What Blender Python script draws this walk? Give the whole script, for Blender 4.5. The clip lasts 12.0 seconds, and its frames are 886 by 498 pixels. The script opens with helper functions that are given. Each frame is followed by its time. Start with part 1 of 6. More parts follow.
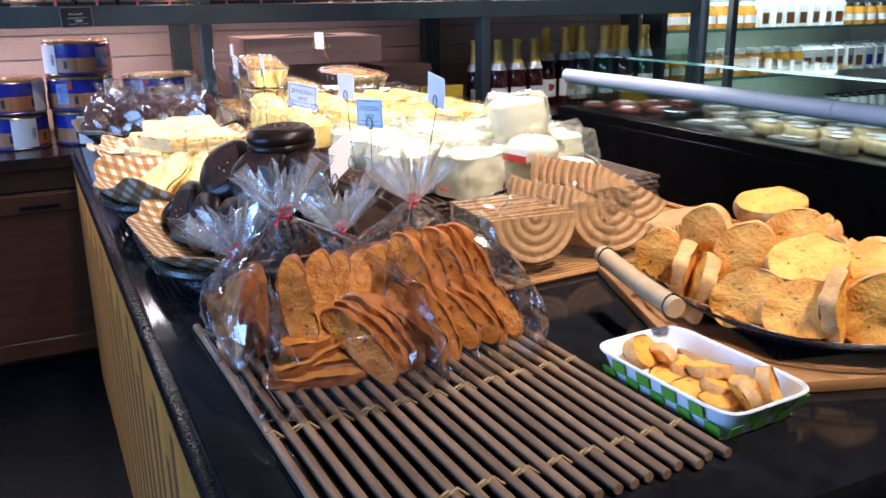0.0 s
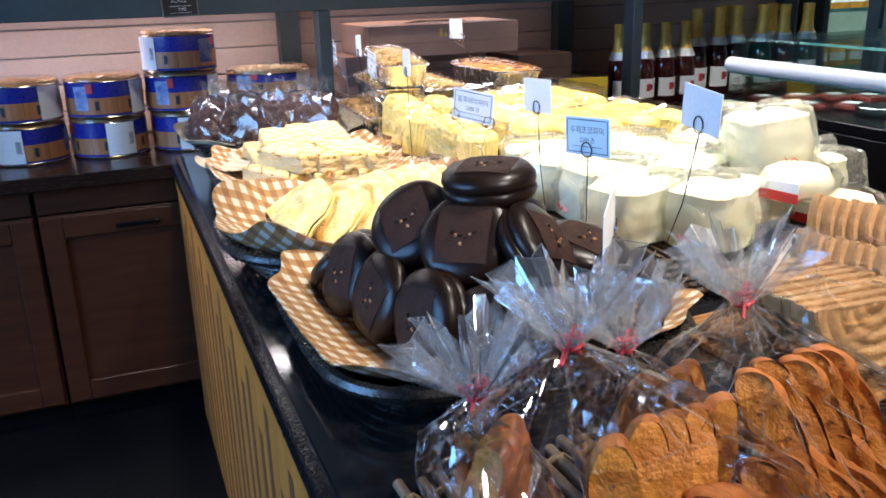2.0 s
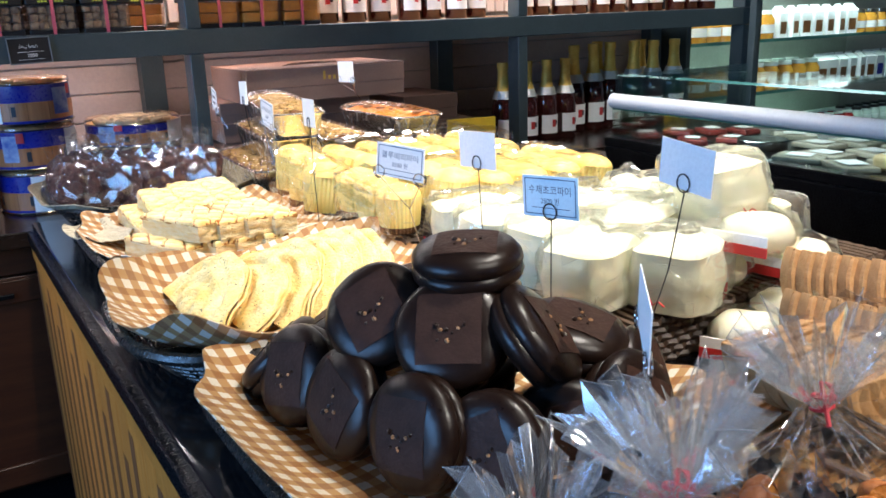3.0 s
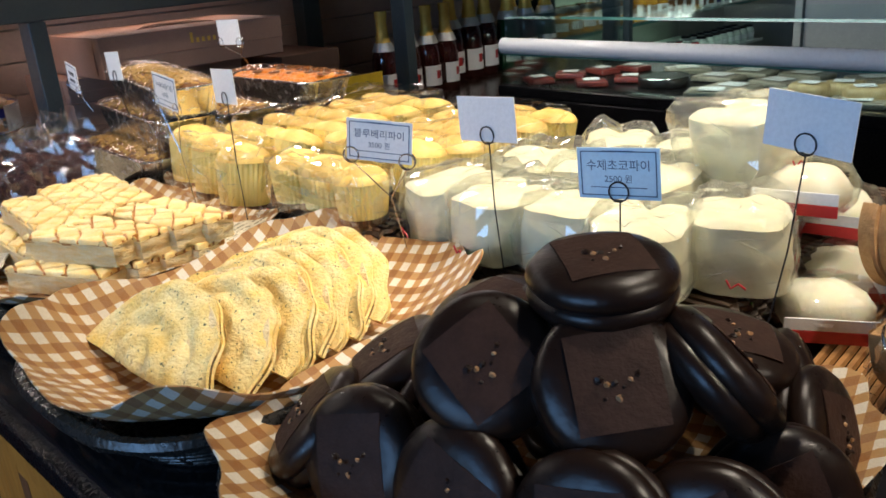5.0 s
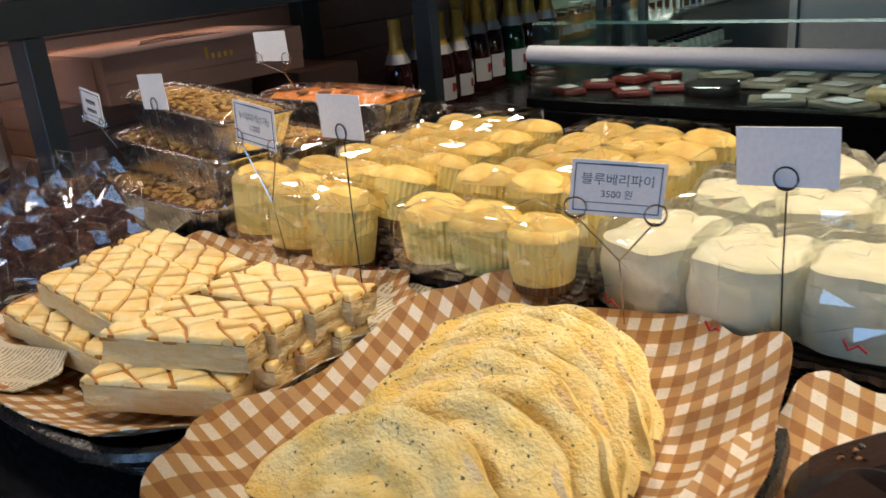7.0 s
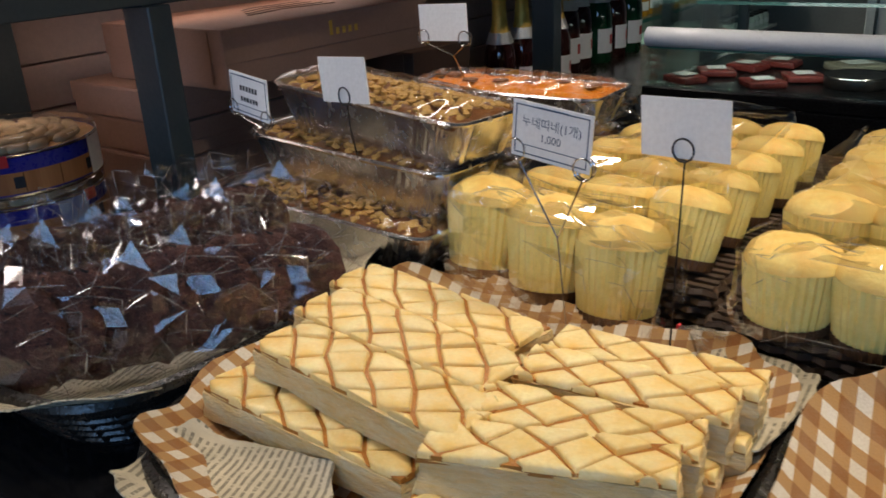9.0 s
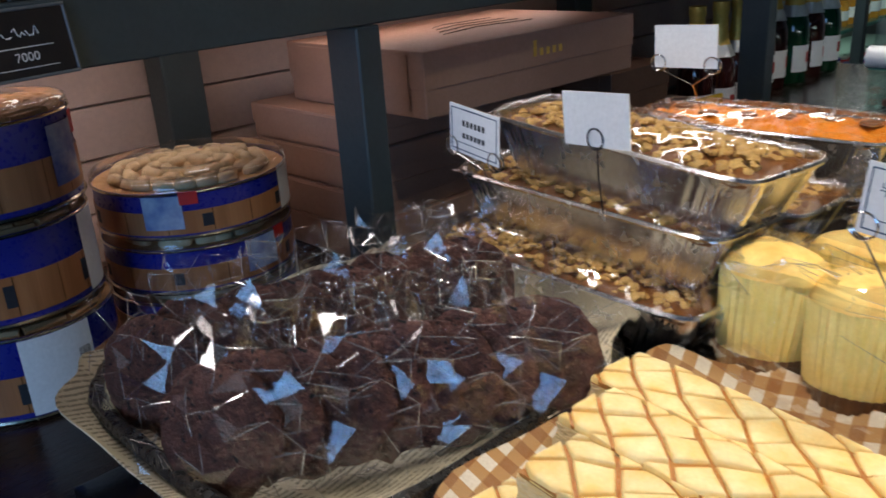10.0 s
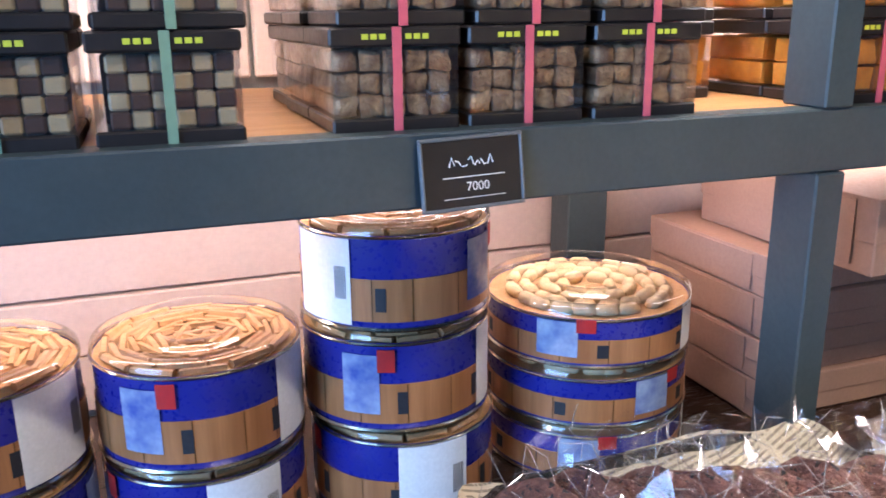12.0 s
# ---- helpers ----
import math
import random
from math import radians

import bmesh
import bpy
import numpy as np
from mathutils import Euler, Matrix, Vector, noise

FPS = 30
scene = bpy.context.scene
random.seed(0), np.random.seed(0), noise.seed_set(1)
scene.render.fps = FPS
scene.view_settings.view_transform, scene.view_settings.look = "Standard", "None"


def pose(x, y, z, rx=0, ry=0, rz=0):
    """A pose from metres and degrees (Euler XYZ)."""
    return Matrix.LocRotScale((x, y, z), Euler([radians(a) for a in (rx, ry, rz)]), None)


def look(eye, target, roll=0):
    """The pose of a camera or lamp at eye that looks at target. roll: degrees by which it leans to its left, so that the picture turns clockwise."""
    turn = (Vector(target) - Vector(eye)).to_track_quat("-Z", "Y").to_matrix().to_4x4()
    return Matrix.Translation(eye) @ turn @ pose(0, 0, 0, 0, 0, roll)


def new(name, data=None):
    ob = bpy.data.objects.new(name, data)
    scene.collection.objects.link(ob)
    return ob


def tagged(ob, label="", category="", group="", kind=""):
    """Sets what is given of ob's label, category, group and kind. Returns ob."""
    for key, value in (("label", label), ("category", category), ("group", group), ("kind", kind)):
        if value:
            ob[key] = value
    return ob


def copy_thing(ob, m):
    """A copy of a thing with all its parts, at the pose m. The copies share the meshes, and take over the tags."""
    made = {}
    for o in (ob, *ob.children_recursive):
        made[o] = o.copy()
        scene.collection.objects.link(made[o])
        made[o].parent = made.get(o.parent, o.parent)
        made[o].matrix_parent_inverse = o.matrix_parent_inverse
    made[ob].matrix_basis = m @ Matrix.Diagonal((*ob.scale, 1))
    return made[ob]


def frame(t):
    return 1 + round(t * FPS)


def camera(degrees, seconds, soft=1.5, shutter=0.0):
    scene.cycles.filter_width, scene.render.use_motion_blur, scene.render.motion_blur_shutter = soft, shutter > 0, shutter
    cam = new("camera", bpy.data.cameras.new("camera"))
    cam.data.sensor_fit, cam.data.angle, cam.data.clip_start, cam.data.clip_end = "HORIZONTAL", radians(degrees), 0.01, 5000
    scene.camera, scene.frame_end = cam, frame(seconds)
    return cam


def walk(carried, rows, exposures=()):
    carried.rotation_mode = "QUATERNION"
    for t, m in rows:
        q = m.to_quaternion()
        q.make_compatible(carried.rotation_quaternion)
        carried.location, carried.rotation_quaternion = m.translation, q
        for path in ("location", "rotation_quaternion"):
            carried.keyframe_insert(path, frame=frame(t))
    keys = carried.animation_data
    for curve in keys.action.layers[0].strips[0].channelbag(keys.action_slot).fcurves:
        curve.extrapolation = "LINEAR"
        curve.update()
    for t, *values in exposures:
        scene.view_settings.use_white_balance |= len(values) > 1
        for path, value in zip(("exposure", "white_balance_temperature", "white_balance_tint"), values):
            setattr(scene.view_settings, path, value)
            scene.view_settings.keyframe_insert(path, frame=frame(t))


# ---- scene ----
cam = camera(55.8, 12.0, soft=1.6, shutter=0.2)
METRES, EYE, TILT, LEAN, TURN = 2.5, 1.24, 0.0, 0.0, -26.3
ROWS = [
    (0.0, 0.0, 0.0, 0.0, -0.18, -16.72, 0.61),
    (0.5, -0.0095, 0.0412, -0.0007, 0.85, -18.27, 1.43),
    (1.0, -0.0278, 0.0988, 0.0035, 2.5, -17.9, 1.65),
    (1.5, -0.0608, 0.1358, 0.002, 7.95, -18.37, 1.77),
    (2.0, -0.0974, 0.1736, 0.0034, 4.55, -18.04, 1.49),
    (2.5, -0.1333, 0.2055, 0.0103, -2.69, -15.8, 1.56),
    (4.5, -0.1907, 0.3319, 0.0056, -11.56, -19.54, 2.23),
    (5.0, -0.2244, 0.3565, 0.0083, -18.9, -20.09, 4.01),
    (5.5, -0.2641, 0.3807, 0.0131, -22.79, -19.14, 3.85),
    (6.0, -0.2874, 0.4087, 0.0135, -23.0, -19.82, 3.4),
    (6.5, -0.2941, 0.4611, 0.0079, -23.66, -19.71, 4.28),
    (8.5, -0.3644, 0.6479, 0.0085, -27.85, -21.45, 3.3),
    (9.0, -0.3907, 0.6814, 0.0076, -26.7, -21.83, 2.81),
    (9.5, -0.4032, 0.7165, 0.0074, -23.66, -21.82, 2.35),
    (10.0, -0.4121, 0.7678, 0.0101, -18.28, -20.87, 3.46),
    (10.5, -0.4186, 0.8024, 0.0084, -13.03, -21.39, 2.65),
    (11.0, -0.4255, 0.8198, 0.0133, -6.48, -20.17, 1.8),
    (11.5, -0.4334, 0.8304, 0.0265, 1.14, -16.6, 0.88),
    (12.0, -0.4418, 0.8203, 0.0333, 5.98, -15.63, 0.56),
]
walk(cam, [(t, pose(0, 0, EYE, TILT, LEAN, TURN) @ pose(METRES * x, METRES * y, METRES * z, 90 + pitch, roll, yaw)) for t, x, y, z, yaw, pitch, roll in ROWS],
     exposures=[(0.0, 0.76, 5600, 16), (2.6, 0.66, 5600, 7), (4.4, -0.05, 6050, 7), (5.5, -0.24, 6350, 9), (6.6, -0.54, 6650, 11), (8.4, -0.94, 6600, 10), (9.8, -0.66, 5950, 6), (11.0, 0.90, 5850, 11), (12.0, 1.58, 5950, 13)])

# ---- world and light ----
world = bpy.data.worlds.new("world")
scene.world = world
world.use_nodes = True
wn = world.node_tree
sky = wn.nodes.new("ShaderNodeTexSky")
sky.sky_type, sky.sun_disc, sky.sun_elevation, sky.sun_rotation = "NISHITA", False, radians(35), radians(250)
wn.links.new(sky.outputs[0], wn.nodes["Background"].inputs[0])
wn.nodes["Background"].inputs[1].default_value = 0.1


def area_lamp(name, m, w, h, power, colour):
    d = bpy.data.lights.new(name, "AREA")
    d.shape, d.size, d.size_y, d.energy, d.color = "RECTANGLE", w, h, power, colour
    ob = new(name, d)
    ob.matrix_world = m
    return ob


# daylight in the shop window of the west wall
area_lamp("window_daylight", look((-2.68, 1.2, 1.55), (1.0, 1.2, 1.45)), 1.9, 1.3, 58, (0.20, 0.50, 1.0))
# warm ceiling spots over the table and the shelves
for sx, sy, tx, ty, power in ((1.05, 1.15, 0.92, 1.35, 120), (0.40, 1.90, 0.80, 2.14, 92), (1.35, 1.7, 1.0, 2.08, 138), (0.78, -0.35, 0.74, 0.82, 145), (0.3, 1.9, 0.3, 2.95, 35), (1.5, 1.5, 2.25, 3.2, 75)):
    d = bpy.data.lights.new("ceiling_spot", "SPOT")
    d.energy, d.color, d.spot_size, d.spot_blend, d.shadow_soft_size = power, (1.0, 0.85, 0.67), radians(58), 0.8, 0.04
    new("ceiling_spot", d).matrix_world = look((sx, sy, 2.65), (tx, ty, 0.8))
# warm strips under the wall shelves
area_lamp("under_shelf_strip", look((-0.2, 3.30, 1.185), (-0.2, 3.32, 0.8)), 1.5, 0.05, 3.0, (1.0, 0.78, 0.68))
area_lamp("under_shelf_strip", look((1.0, 3.28, 1.185), (1.0, 3.28, 0.8)), 0.7, 0.05, 0.8, (1.0, 0.76, 0.66))
area_lamp("under_shelf_strip", look((0.6, 3.10, 1.68), (0.6, 3.12, 1.2)), 3.6, 0.05, 30, (1.0, 0.86, 0.76))
# added fill lamp along the case rail, only to brighten the goods
area_lamp("case_strip", look((2.05, 1.4, 0.955), (2.3, 1.4, 0.8)), 2.6, 0.03, 3.0, (0.95, 1.0, 0.95))
# cool tube light under the cooler's canopy
area_lamp("cooler_tube", look((3.8, 3.5, 1.5), (3.8, 3.8, 0.7)), 1.6, 0.1, 24, (1.0, 0.99, 0.9))


# ---- materials ----
def nodes_of(name):
    m = bpy.data.materials.new(name)
    m.use_nodes = True
    t = m.node_tree
    return m, t, t.nodes["Principled BSDF"]


def node(t, kind, **ins):
    n = t.nodes.new(kind)
    for k, v in ins.items():
        n.inputs[k].default_value = v
    return n


def math_node(t, op, a, b=None):
    n = t.nodes.new("ShaderNodeMath")
    n.operation = op
    for i, v in enumerate((a, b)):
        if v is None:
            continue
        if isinstance(v, (int, float)):
            n.inputs[i].default_value = v
        else:
            t.links.new(v, n.inputs[i])
    return n.outputs[0]


def mix_colour(t, fac, a, b):
    n = t.nodes.new("ShaderNodeMix")
    n.data_type = "RGBA"
    for slot, v in ((0, fac), (6, a), (7, b)):
        if isinstance(v, (int, float)):
            n.inputs[slot].default_value = v
        elif isinstance(v, tuple):
            n.inputs[slot].default_value = (*v, 1)
        else:
            t.links.new(v, n.inputs[slot])
    return n.outputs[2]


def noise_of(t, coord, scale, detail=4, lo=0.35, hi=0.65, stretch=None):
    if stretch:
        mp = t.nodes.new("ShaderNodeMapping")
        mp.inputs["Scale"].default_value = stretch
        t.links.new(coord, mp.inputs["Vector"])
        coord = mp.outputs[0]
    n = node(t, "ShaderNodeTexNoise", Scale=scale, Detail=detail, Roughness=0.6)
    t.links.new(coord, n.inputs["Vector"])
    r = t.nodes.new("ShaderNodeMapRange")
    r.inputs[1].default_value, r.inputs[2].default_value = lo, hi
    t.links.new(n.outputs["Fac"], r.inputs[0])
    return r.outputs[0]


def surf(name, a, b, rough=0.5, scale=30.0, fine=180.0, bump=0.15, metal=0.0, stretch=None, coat=0.0, speck=None, depth=0.002, sss=0.0, sheen_rough=0.12, vary=0.0):
    """Two-tone procedural surface: coarse blotches, fine grain, relief; speck adds small dark or light flecks."""
    m, t, p = nodes_of(name)
    tc = t.nodes.new("ShaderNodeTexCoord").outputs["Object"]
    big = noise_of(t, tc, scale, 4, stretch=stretch)
    small = noise_of(t, tc, fine, 3, 0.3, 0.7, stretch=stretch)
    col = mix_colour(t, big, a, b)
    col = mix_colour(t, math_node(t, "MULTIPLY", small, 0.35), col, tuple(min(1, (x + y) * 0.36) for x, y in zip(a, b)))
    if speck:
        sc, thr, sp = speck
        s = noise_of(t, tc, sc, 2, thr, thr + 0.04)
        col = mix_colour(t, s, col, sp)
    if vary:
        info = t.nodes.new("ShaderNodeObjectInfo")
        k = math_node(t, "ADD", math_node(t, "MULTIPLY", info.outputs["Random"], vary), 1.0 - vary / 2)
        hs = t.nodes.new("ShaderNodeHueSaturation")
        t.links.new(k, hs.inputs["Value"])
        t.links.new(col, hs.inputs["Color"])
        col = hs.outputs[0]
    t.links.new(col, p.inputs["Base Color"])
    rg = math_node(t, "ADD", math_node(t, "MULTIPLY", small, sheen_rough), rough - sheen_rough / 2)
    t.links.new(rg, p.inputs["Roughness"])
    p.inputs["Metallic"].default_value = metal
    p.inputs["Coat Weight"].default_value = coat
    if sss:
        p.inputs["Subsurface Weight"].default_value = sss
        p.inputs["Subsurface Radius"].default_value = (0.01, 0.006, 0.003)
    if bump:
        bn = node(t, "ShaderNodeBump", Strength=bump, Distance=depth)
        t.links.new(math_node(t, "ADD", big, math_node(t, "MULTIPLY", small, 0.5)), bn.inputs["Height"])
        t.links.new(bn.outputs[0], p.inputs["Normal"])
    return m


def clear_film(name, gloss=0.10, rough=0.07, scale=28.0, bump=0.6, tint=(0.97, 0.98, 1.0), body=0.0, edge=0.55):
    """Thin clear plastic film: see-through, with a creased gloss; body adds a little milky haze."""
    m, t, p = nodes_of(name)
    t.nodes.remove(p)
    out = t.nodes["Material Output"]
    tc = t.nodes.new("ShaderNodeTexCoord").outputs["Object"]
    wv = node(t, "ShaderNodeTexVoronoi", Scale=scale)
    wv.feature = "F1"
    warp = node(t, "ShaderNodeTexNoise", Scale=scale * 0.6, Detail=3.0)
    t.links.new(tc, warp.inputs["Vector"])
    va = t.nodes.new("ShaderNodeVectorMath")
    va.operation = "ADD"
    t.links.new(tc, va.inputs[0])
    sc = t.nodes.new("ShaderNodeVectorMath")
    sc.operation = "SCALE"
    sc.inputs["Scale"].default_value = 0.05
    t.links.new(warp.outputs["Color"], sc.inputs[0])
    t.links.new(sc.outputs[0], va.inputs[1])
    t.links.new(va.outputs[0], wv.inputs["Vector"])
    bn = node(t, "ShaderNodeBump", Strength=bump, Distance=0.006)
    t.links.new(wv.outputs["Distance"], bn.inputs["Height"])
    fr = node(t, "ShaderNodeFresnel", IOR=1.45)
    t.links.new(bn.outputs[0], fr.inputs["Normal"])
    gl = node(t, "ShaderNodeBsdfGlossy", Roughness=rough, Color=(1, 1, 1, 1))
    t.links.new(bn.outputs[0], gl.inputs["Normal"])
    tr = node(t, "ShaderNodeBsdfTransparent", Color=(*tint, 1))
    base = tr.outputs[0]
    if body:
        df = node(t, "ShaderNodeBsdfTranslucent", Color=(0.9, 0.9, 0.88, 1))
        dd = node(t, "ShaderNodeBsdfDiffuse", Color=(0.9, 0.9, 0.88, 1))
        ad = node(t, "ShaderNodeMixShader", Fac=0.5)
        t.links.new(df.outputs[0], ad.inputs[1])
        t.links.new(dd.outputs[0], ad.inputs[2])
        mb = node(t, "ShaderNodeMixShader", Fac=body)
        t.links.new(base, mb.inputs[1])
        t.links.new(ad.outputs[0], mb.inputs[2])
        base = mb.outputs[0]
    mx = t.nodes.new("ShaderNodeMixShader")
    t.links.new(math_node(t, "MINIMUM", math_node(t, "ADD", math_node(t, "MULTIPLY", fr.outputs[0], edge), gloss), 0.6), mx.inputs[0])
    t.links.new(base, mx.inputs[1])
    t.links.new(gl.outputs[0], mx.inputs[2])
    t.links.new(mx.outputs[0], out.inputs["Surface"])
    return m


def gingham(name, dark, mid, light, period=0.025):
    """Woven checks read from the sheet's own metre coordinates."""
    m, t, p = nodes_of(name)
    uv = t.nodes.new("ShaderNodeUVMap")
    uv.uv_map = "UVMap"
    sp = t.nodes.new("ShaderNodeSeparateXYZ")
    t.links.new(uv.outputs[0], sp.inputs[0])
    bands = []
    for i in (0, 1):
        w = math_node(t, "FRACT", math_node(t, "MULTIPLY", sp.outputs[i], 1 / period))
        bands.append(math_node(t, "LESS_THAN", w, 0.5))
    s = math_node(t, "ADD", bands[0], bands[1])
    c1 = mix_colour(t, math_node(t, "MINIMUM", s, 1.0), light, mid)
    c2 = mix_colour(t, math_node(t, "MAXIMUM", math_node(t, "SUBTRACT", s, 1.0), 0.0), c1, dark)
    tc = t.nodes.new("ShaderNodeTexCoord").outputs["Object"]
    n = noise_of(t, tc, 500, 2)
    c3 = mix_colour(t, math_node(t, "MULTIPLY", n, 0.2), c2, (0.3, 0.2, 0.12))
    n2 = noise_of(t, tc, 25, 4)
    c4 = mix_colour(t, math_node(t, "MULTIPLY", n2, 0.2), c3, (0.4, 0.33, 0.24))
    t.links.new(c4, p.inputs["Base Color"])
    p.inputs["Roughness"].default_value = 0.85
    bn = node(t, "ShaderNodeBump", Strength=0.25, Distance=0.001)
    t.links.new(n, bn.inputs["Height"])
    t.links.new(bn.outputs[0], p.inputs["Normal"])
    return m


def newsprint(name, paper, ink):
    """Paper with rows of small unreadable print in columns."""
    m, t, p = nodes_of(name)
    uv = t.nodes.new("ShaderNodeUVMap")
    uv.uv_map = "UVMap"
    sp = t.nodes.new("ShaderNodeSeparateXYZ")
    t.links.new(uv.outputs[0], sp.inputs[0])
    row = math_node(t, "LESS_THAN", math_node(t, "FRACT", math_node(t, "MULTIPLY", sp.outputs[1], 1 / 0.0072)), 0.42)
    col = math_node(t, "GREATER_THAN", math_node(t, "FRACT", math_node(t, "MULTIPLY", sp.outputs[0], 1 / 0.07)), 0.12)
    words = noise_of(t, uv.outputs[0], 60, 2, 0.38, 0.46, stretch=(5, 1.0, 1))
    part_ink = math_node(t, "MULTIPLY", math_node(t, "MULTIPLY", row, col), words)
    tc = t.nodes.new("ShaderNodeTexCoord").outputs["Object"]
    stain = noise_of(t, tc, 18, 4)
    pc = mix_colour(t, stain, paper, tuple(c * 0.72 for c in paper))
    t.links.new(mix_colour(t, math_node(t, "MULTIPLY", part_ink, 0.75), pc, ink), p.inputs["Base Color"])
    p.inputs["Roughness"].default_value = 0.75
    bn = node(t, "ShaderNodeBump", Strength=0.4, Distance=0.003)
    t.links.new(noise_of(t, tc, 60, 3), bn.inputs["Height"])
    t.links.new(bn.outputs[0], p.inputs["Normal"])
    return m


GRANITE = surf("black_stone", (0.006, 0.006, 0.007), (0.012, 0.012, 0.014), 0.10, 40, 400, 0.02, speck=(300, 0.72, (0.022, 0.022, 0.025)), sheen_rough=0.05)
BLACKBOARD = surf("black_laminate", (0.005, 0.005, 0.006), (0.009, 0.009, 0.010), 0.28, 12, 300, 0.05)
STEEL_PAINT = surf("slate_green_paint", (0.035, 0.052, 0.060), (0.045, 0.064, 0.072), 0.45, 9, 160, 0.12)
PANEL_WOOD = surf("golden_pine", (0.62, 0.25, 0.04), (0.48, 0.17, 0.025), 0.42, 10, 90, 0.12, stretch=(6, 6, 0.5), vary=0.25)
GROOVE_WOOD = surf("dark_groove_wood", (0.20, 0.070, 0.022), (0.13, 0.045, 0.015), 0.55, 10, 90, 0.1, stretch=(6, 6, 0.5))
CABINET_WOOD = surf("red_brown_veneer", (0.092, 0.029, 0.011), (0.060, 0.018, 0.008), 0.38, 6, 60, 0.06, stretch=(0.6, 6, 6))
COUNTER_WOOD = surf("dark_polished_wood", (0.030, 0.015, 0.010), (0.018, 0.010, 0.007), 0.24, 6, 60, 0.05, stretch=(0.6, 6, 6))
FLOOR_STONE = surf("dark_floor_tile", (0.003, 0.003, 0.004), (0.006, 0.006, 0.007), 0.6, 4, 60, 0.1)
WALL_BOARD = surf("pinkish_beige_board", (0.60, 0.47, 0.40), (0.53, 0.41, 0.35), 0.6, 5, 90, 0.08, vary=0.08)
WALL_PLASTER = surf("grey_plaster", (0.42, 0.42, 0.40), (0.36, 0.36, 0.34), 0.8, 3, 60, 0.1)
CEILING_PAINT = surf("dark_ceiling", (0.06, 0.06, 0.06), (0.045, 0.045, 0.045), 0.8, 3, 60, 0.1)
WHITE_METAL = surf("white_enamel", (0.72, 0.75, 0.72), (0.66, 0.70, 0.67), 0.35, 4, 80, 0.03)
RAIL_WHITE = surf("white_tube", (0.86, 0.88, 0.90), (0.80, 0.83, 0.86), 0.30, 8, 80, 0.03)
KRAFT = surf("pink_brown_card", (0.42, 0.25, 0.18), (0.36, 0.21, 0.15), 0.55, 7, 200, 0.08)
# darker copy of the card: shade put into the colour of boxes and creases
KRAFT_SHADED = surf("shaded_brown_card", (0.12, 0.065, 0.045), (0.09, 0.05, 0.035), 0.6, 7, 200, 0.08)
BAMBOO = surf("brown_willow_rod", (0.26, 0.165, 0.098), (0.16, 0.097, 0.056), 0.34, 20, 150, 0.2, stretch=(4, 0.5, 4), vary=0.35)
TWINE = surf("jute_twine", (0.42, 0.30, 0.16), (0.30, 0.2, 0.1), 0.8, 200, 600, 0.3)
BLACK_CANE = surf("black_cane", (0.012, 0.011, 0.010), (0.025, 0.021, 0.018), 0.28, 30, 150, 0.3)
WICKER = surf("dark_wicker", (0.075, 0.042, 0.022), (0.045, 0.025, 0.014), 0.5, 60, 200, 0.3, vary=0.3)
RATTAN = surf("light_rattan", (0.45, 0.23, 0.08), (0.33, 0.16, 0.055), 0.4, 60, 200, 0.2, vary=0.25)
BROWN_CHECK = gingham("brown_gingham", (0.28, 0.105, 0.018), (0.44, 0.235, 0.075), (0.74, 0.68, 0.58))
PRINT_PAPER = newsprint("cream_newsprint", (0.66, 0.58, 0.42), (0.13, 0.11, 0.08))
FILM = clear_film("cellophane", 0.10, 0.04, 20, 0.18)
# milky body: the crease highlights are put into a whitish colour
CREASE_GLINT = clear_film("crease_glint_film", 0.30, 0.12, 20, 0.0, body=0.30)
FILM_FACET = clear_film("faceted_cellophane", 0.05, 0.02, 14, 0.0, edge=0.22)
FILM_END = clear_film("gathered_cellophane", 0.12, 0.05, 40, 0.1, body=0.12)
FILM_POUCH = clear_film("creased_cellophane", 0.11, 0.025, 14, 0.12)
FILM_BAG = clear_film("bread_cellophane", 0.08, 0.05, 20, 0.12, tint=(0.95, 0.97, 0.95), body=0.10)
FILM_FLAT = clear_film("cellophane_taut", 0.02, 0.05, 12, 0.3)
FILM_HOOD = clear_film("cellophane_drawn", 0.004, 0.03, 22, 0.10, tint=(0.99, 0.99, 0.99), edge=0.30)
GLASS = clear_film("clear_glass", 0.02, 0.01, 1.0, 0.0, tint=(0.90, 0.97, 0.94))
GLASS_EDGE = surf("green_glass_edge", (0.10, 0.26, 0.22), (0.07, 0.2, 0.17), 0.1, 20, 90, 0)
CHOCOLATE = surf("dark_chocolate", (0.009, 0.0042, 0.003), (0.015, 0.0075, 0.005), 0.33, 45, 160, 0.10)
CHOC_MATT = surf("matt_chocolate", (0.042, 0.0205, 0.0145), (0.027, 0.0130, 0.0092), 0.58, 60, 250, 0.25)
NUT = surf("toasted_nut", (0.40, 0.22, 0.09), (0.25, 0.12, 0.05), 0.5, 90, 300, 0.2)
CHOC_COOKIE = surf("chocolate_cookie", (0.17, 0.062, 0.040), (0.075, 0.027, 0.018), 0.7, 110, 350, 0.8, depth=0.004, speck=(160, 0.62, (0.012, 0.007, 0.006)))
SPONGE = surf("yellow_sponge", (0.93, 0.77, 0.28), (0.90, 0.69, 0.20), 0.65, 60, 400, 0.3, sss=0.15, vary=0.1)
CRUST = surf("golden_crust", (0.92, 0.71, 0.23), (0.84, 0.50, 0.11), 0.55, 40, 300, 0.35, vary=0.15)
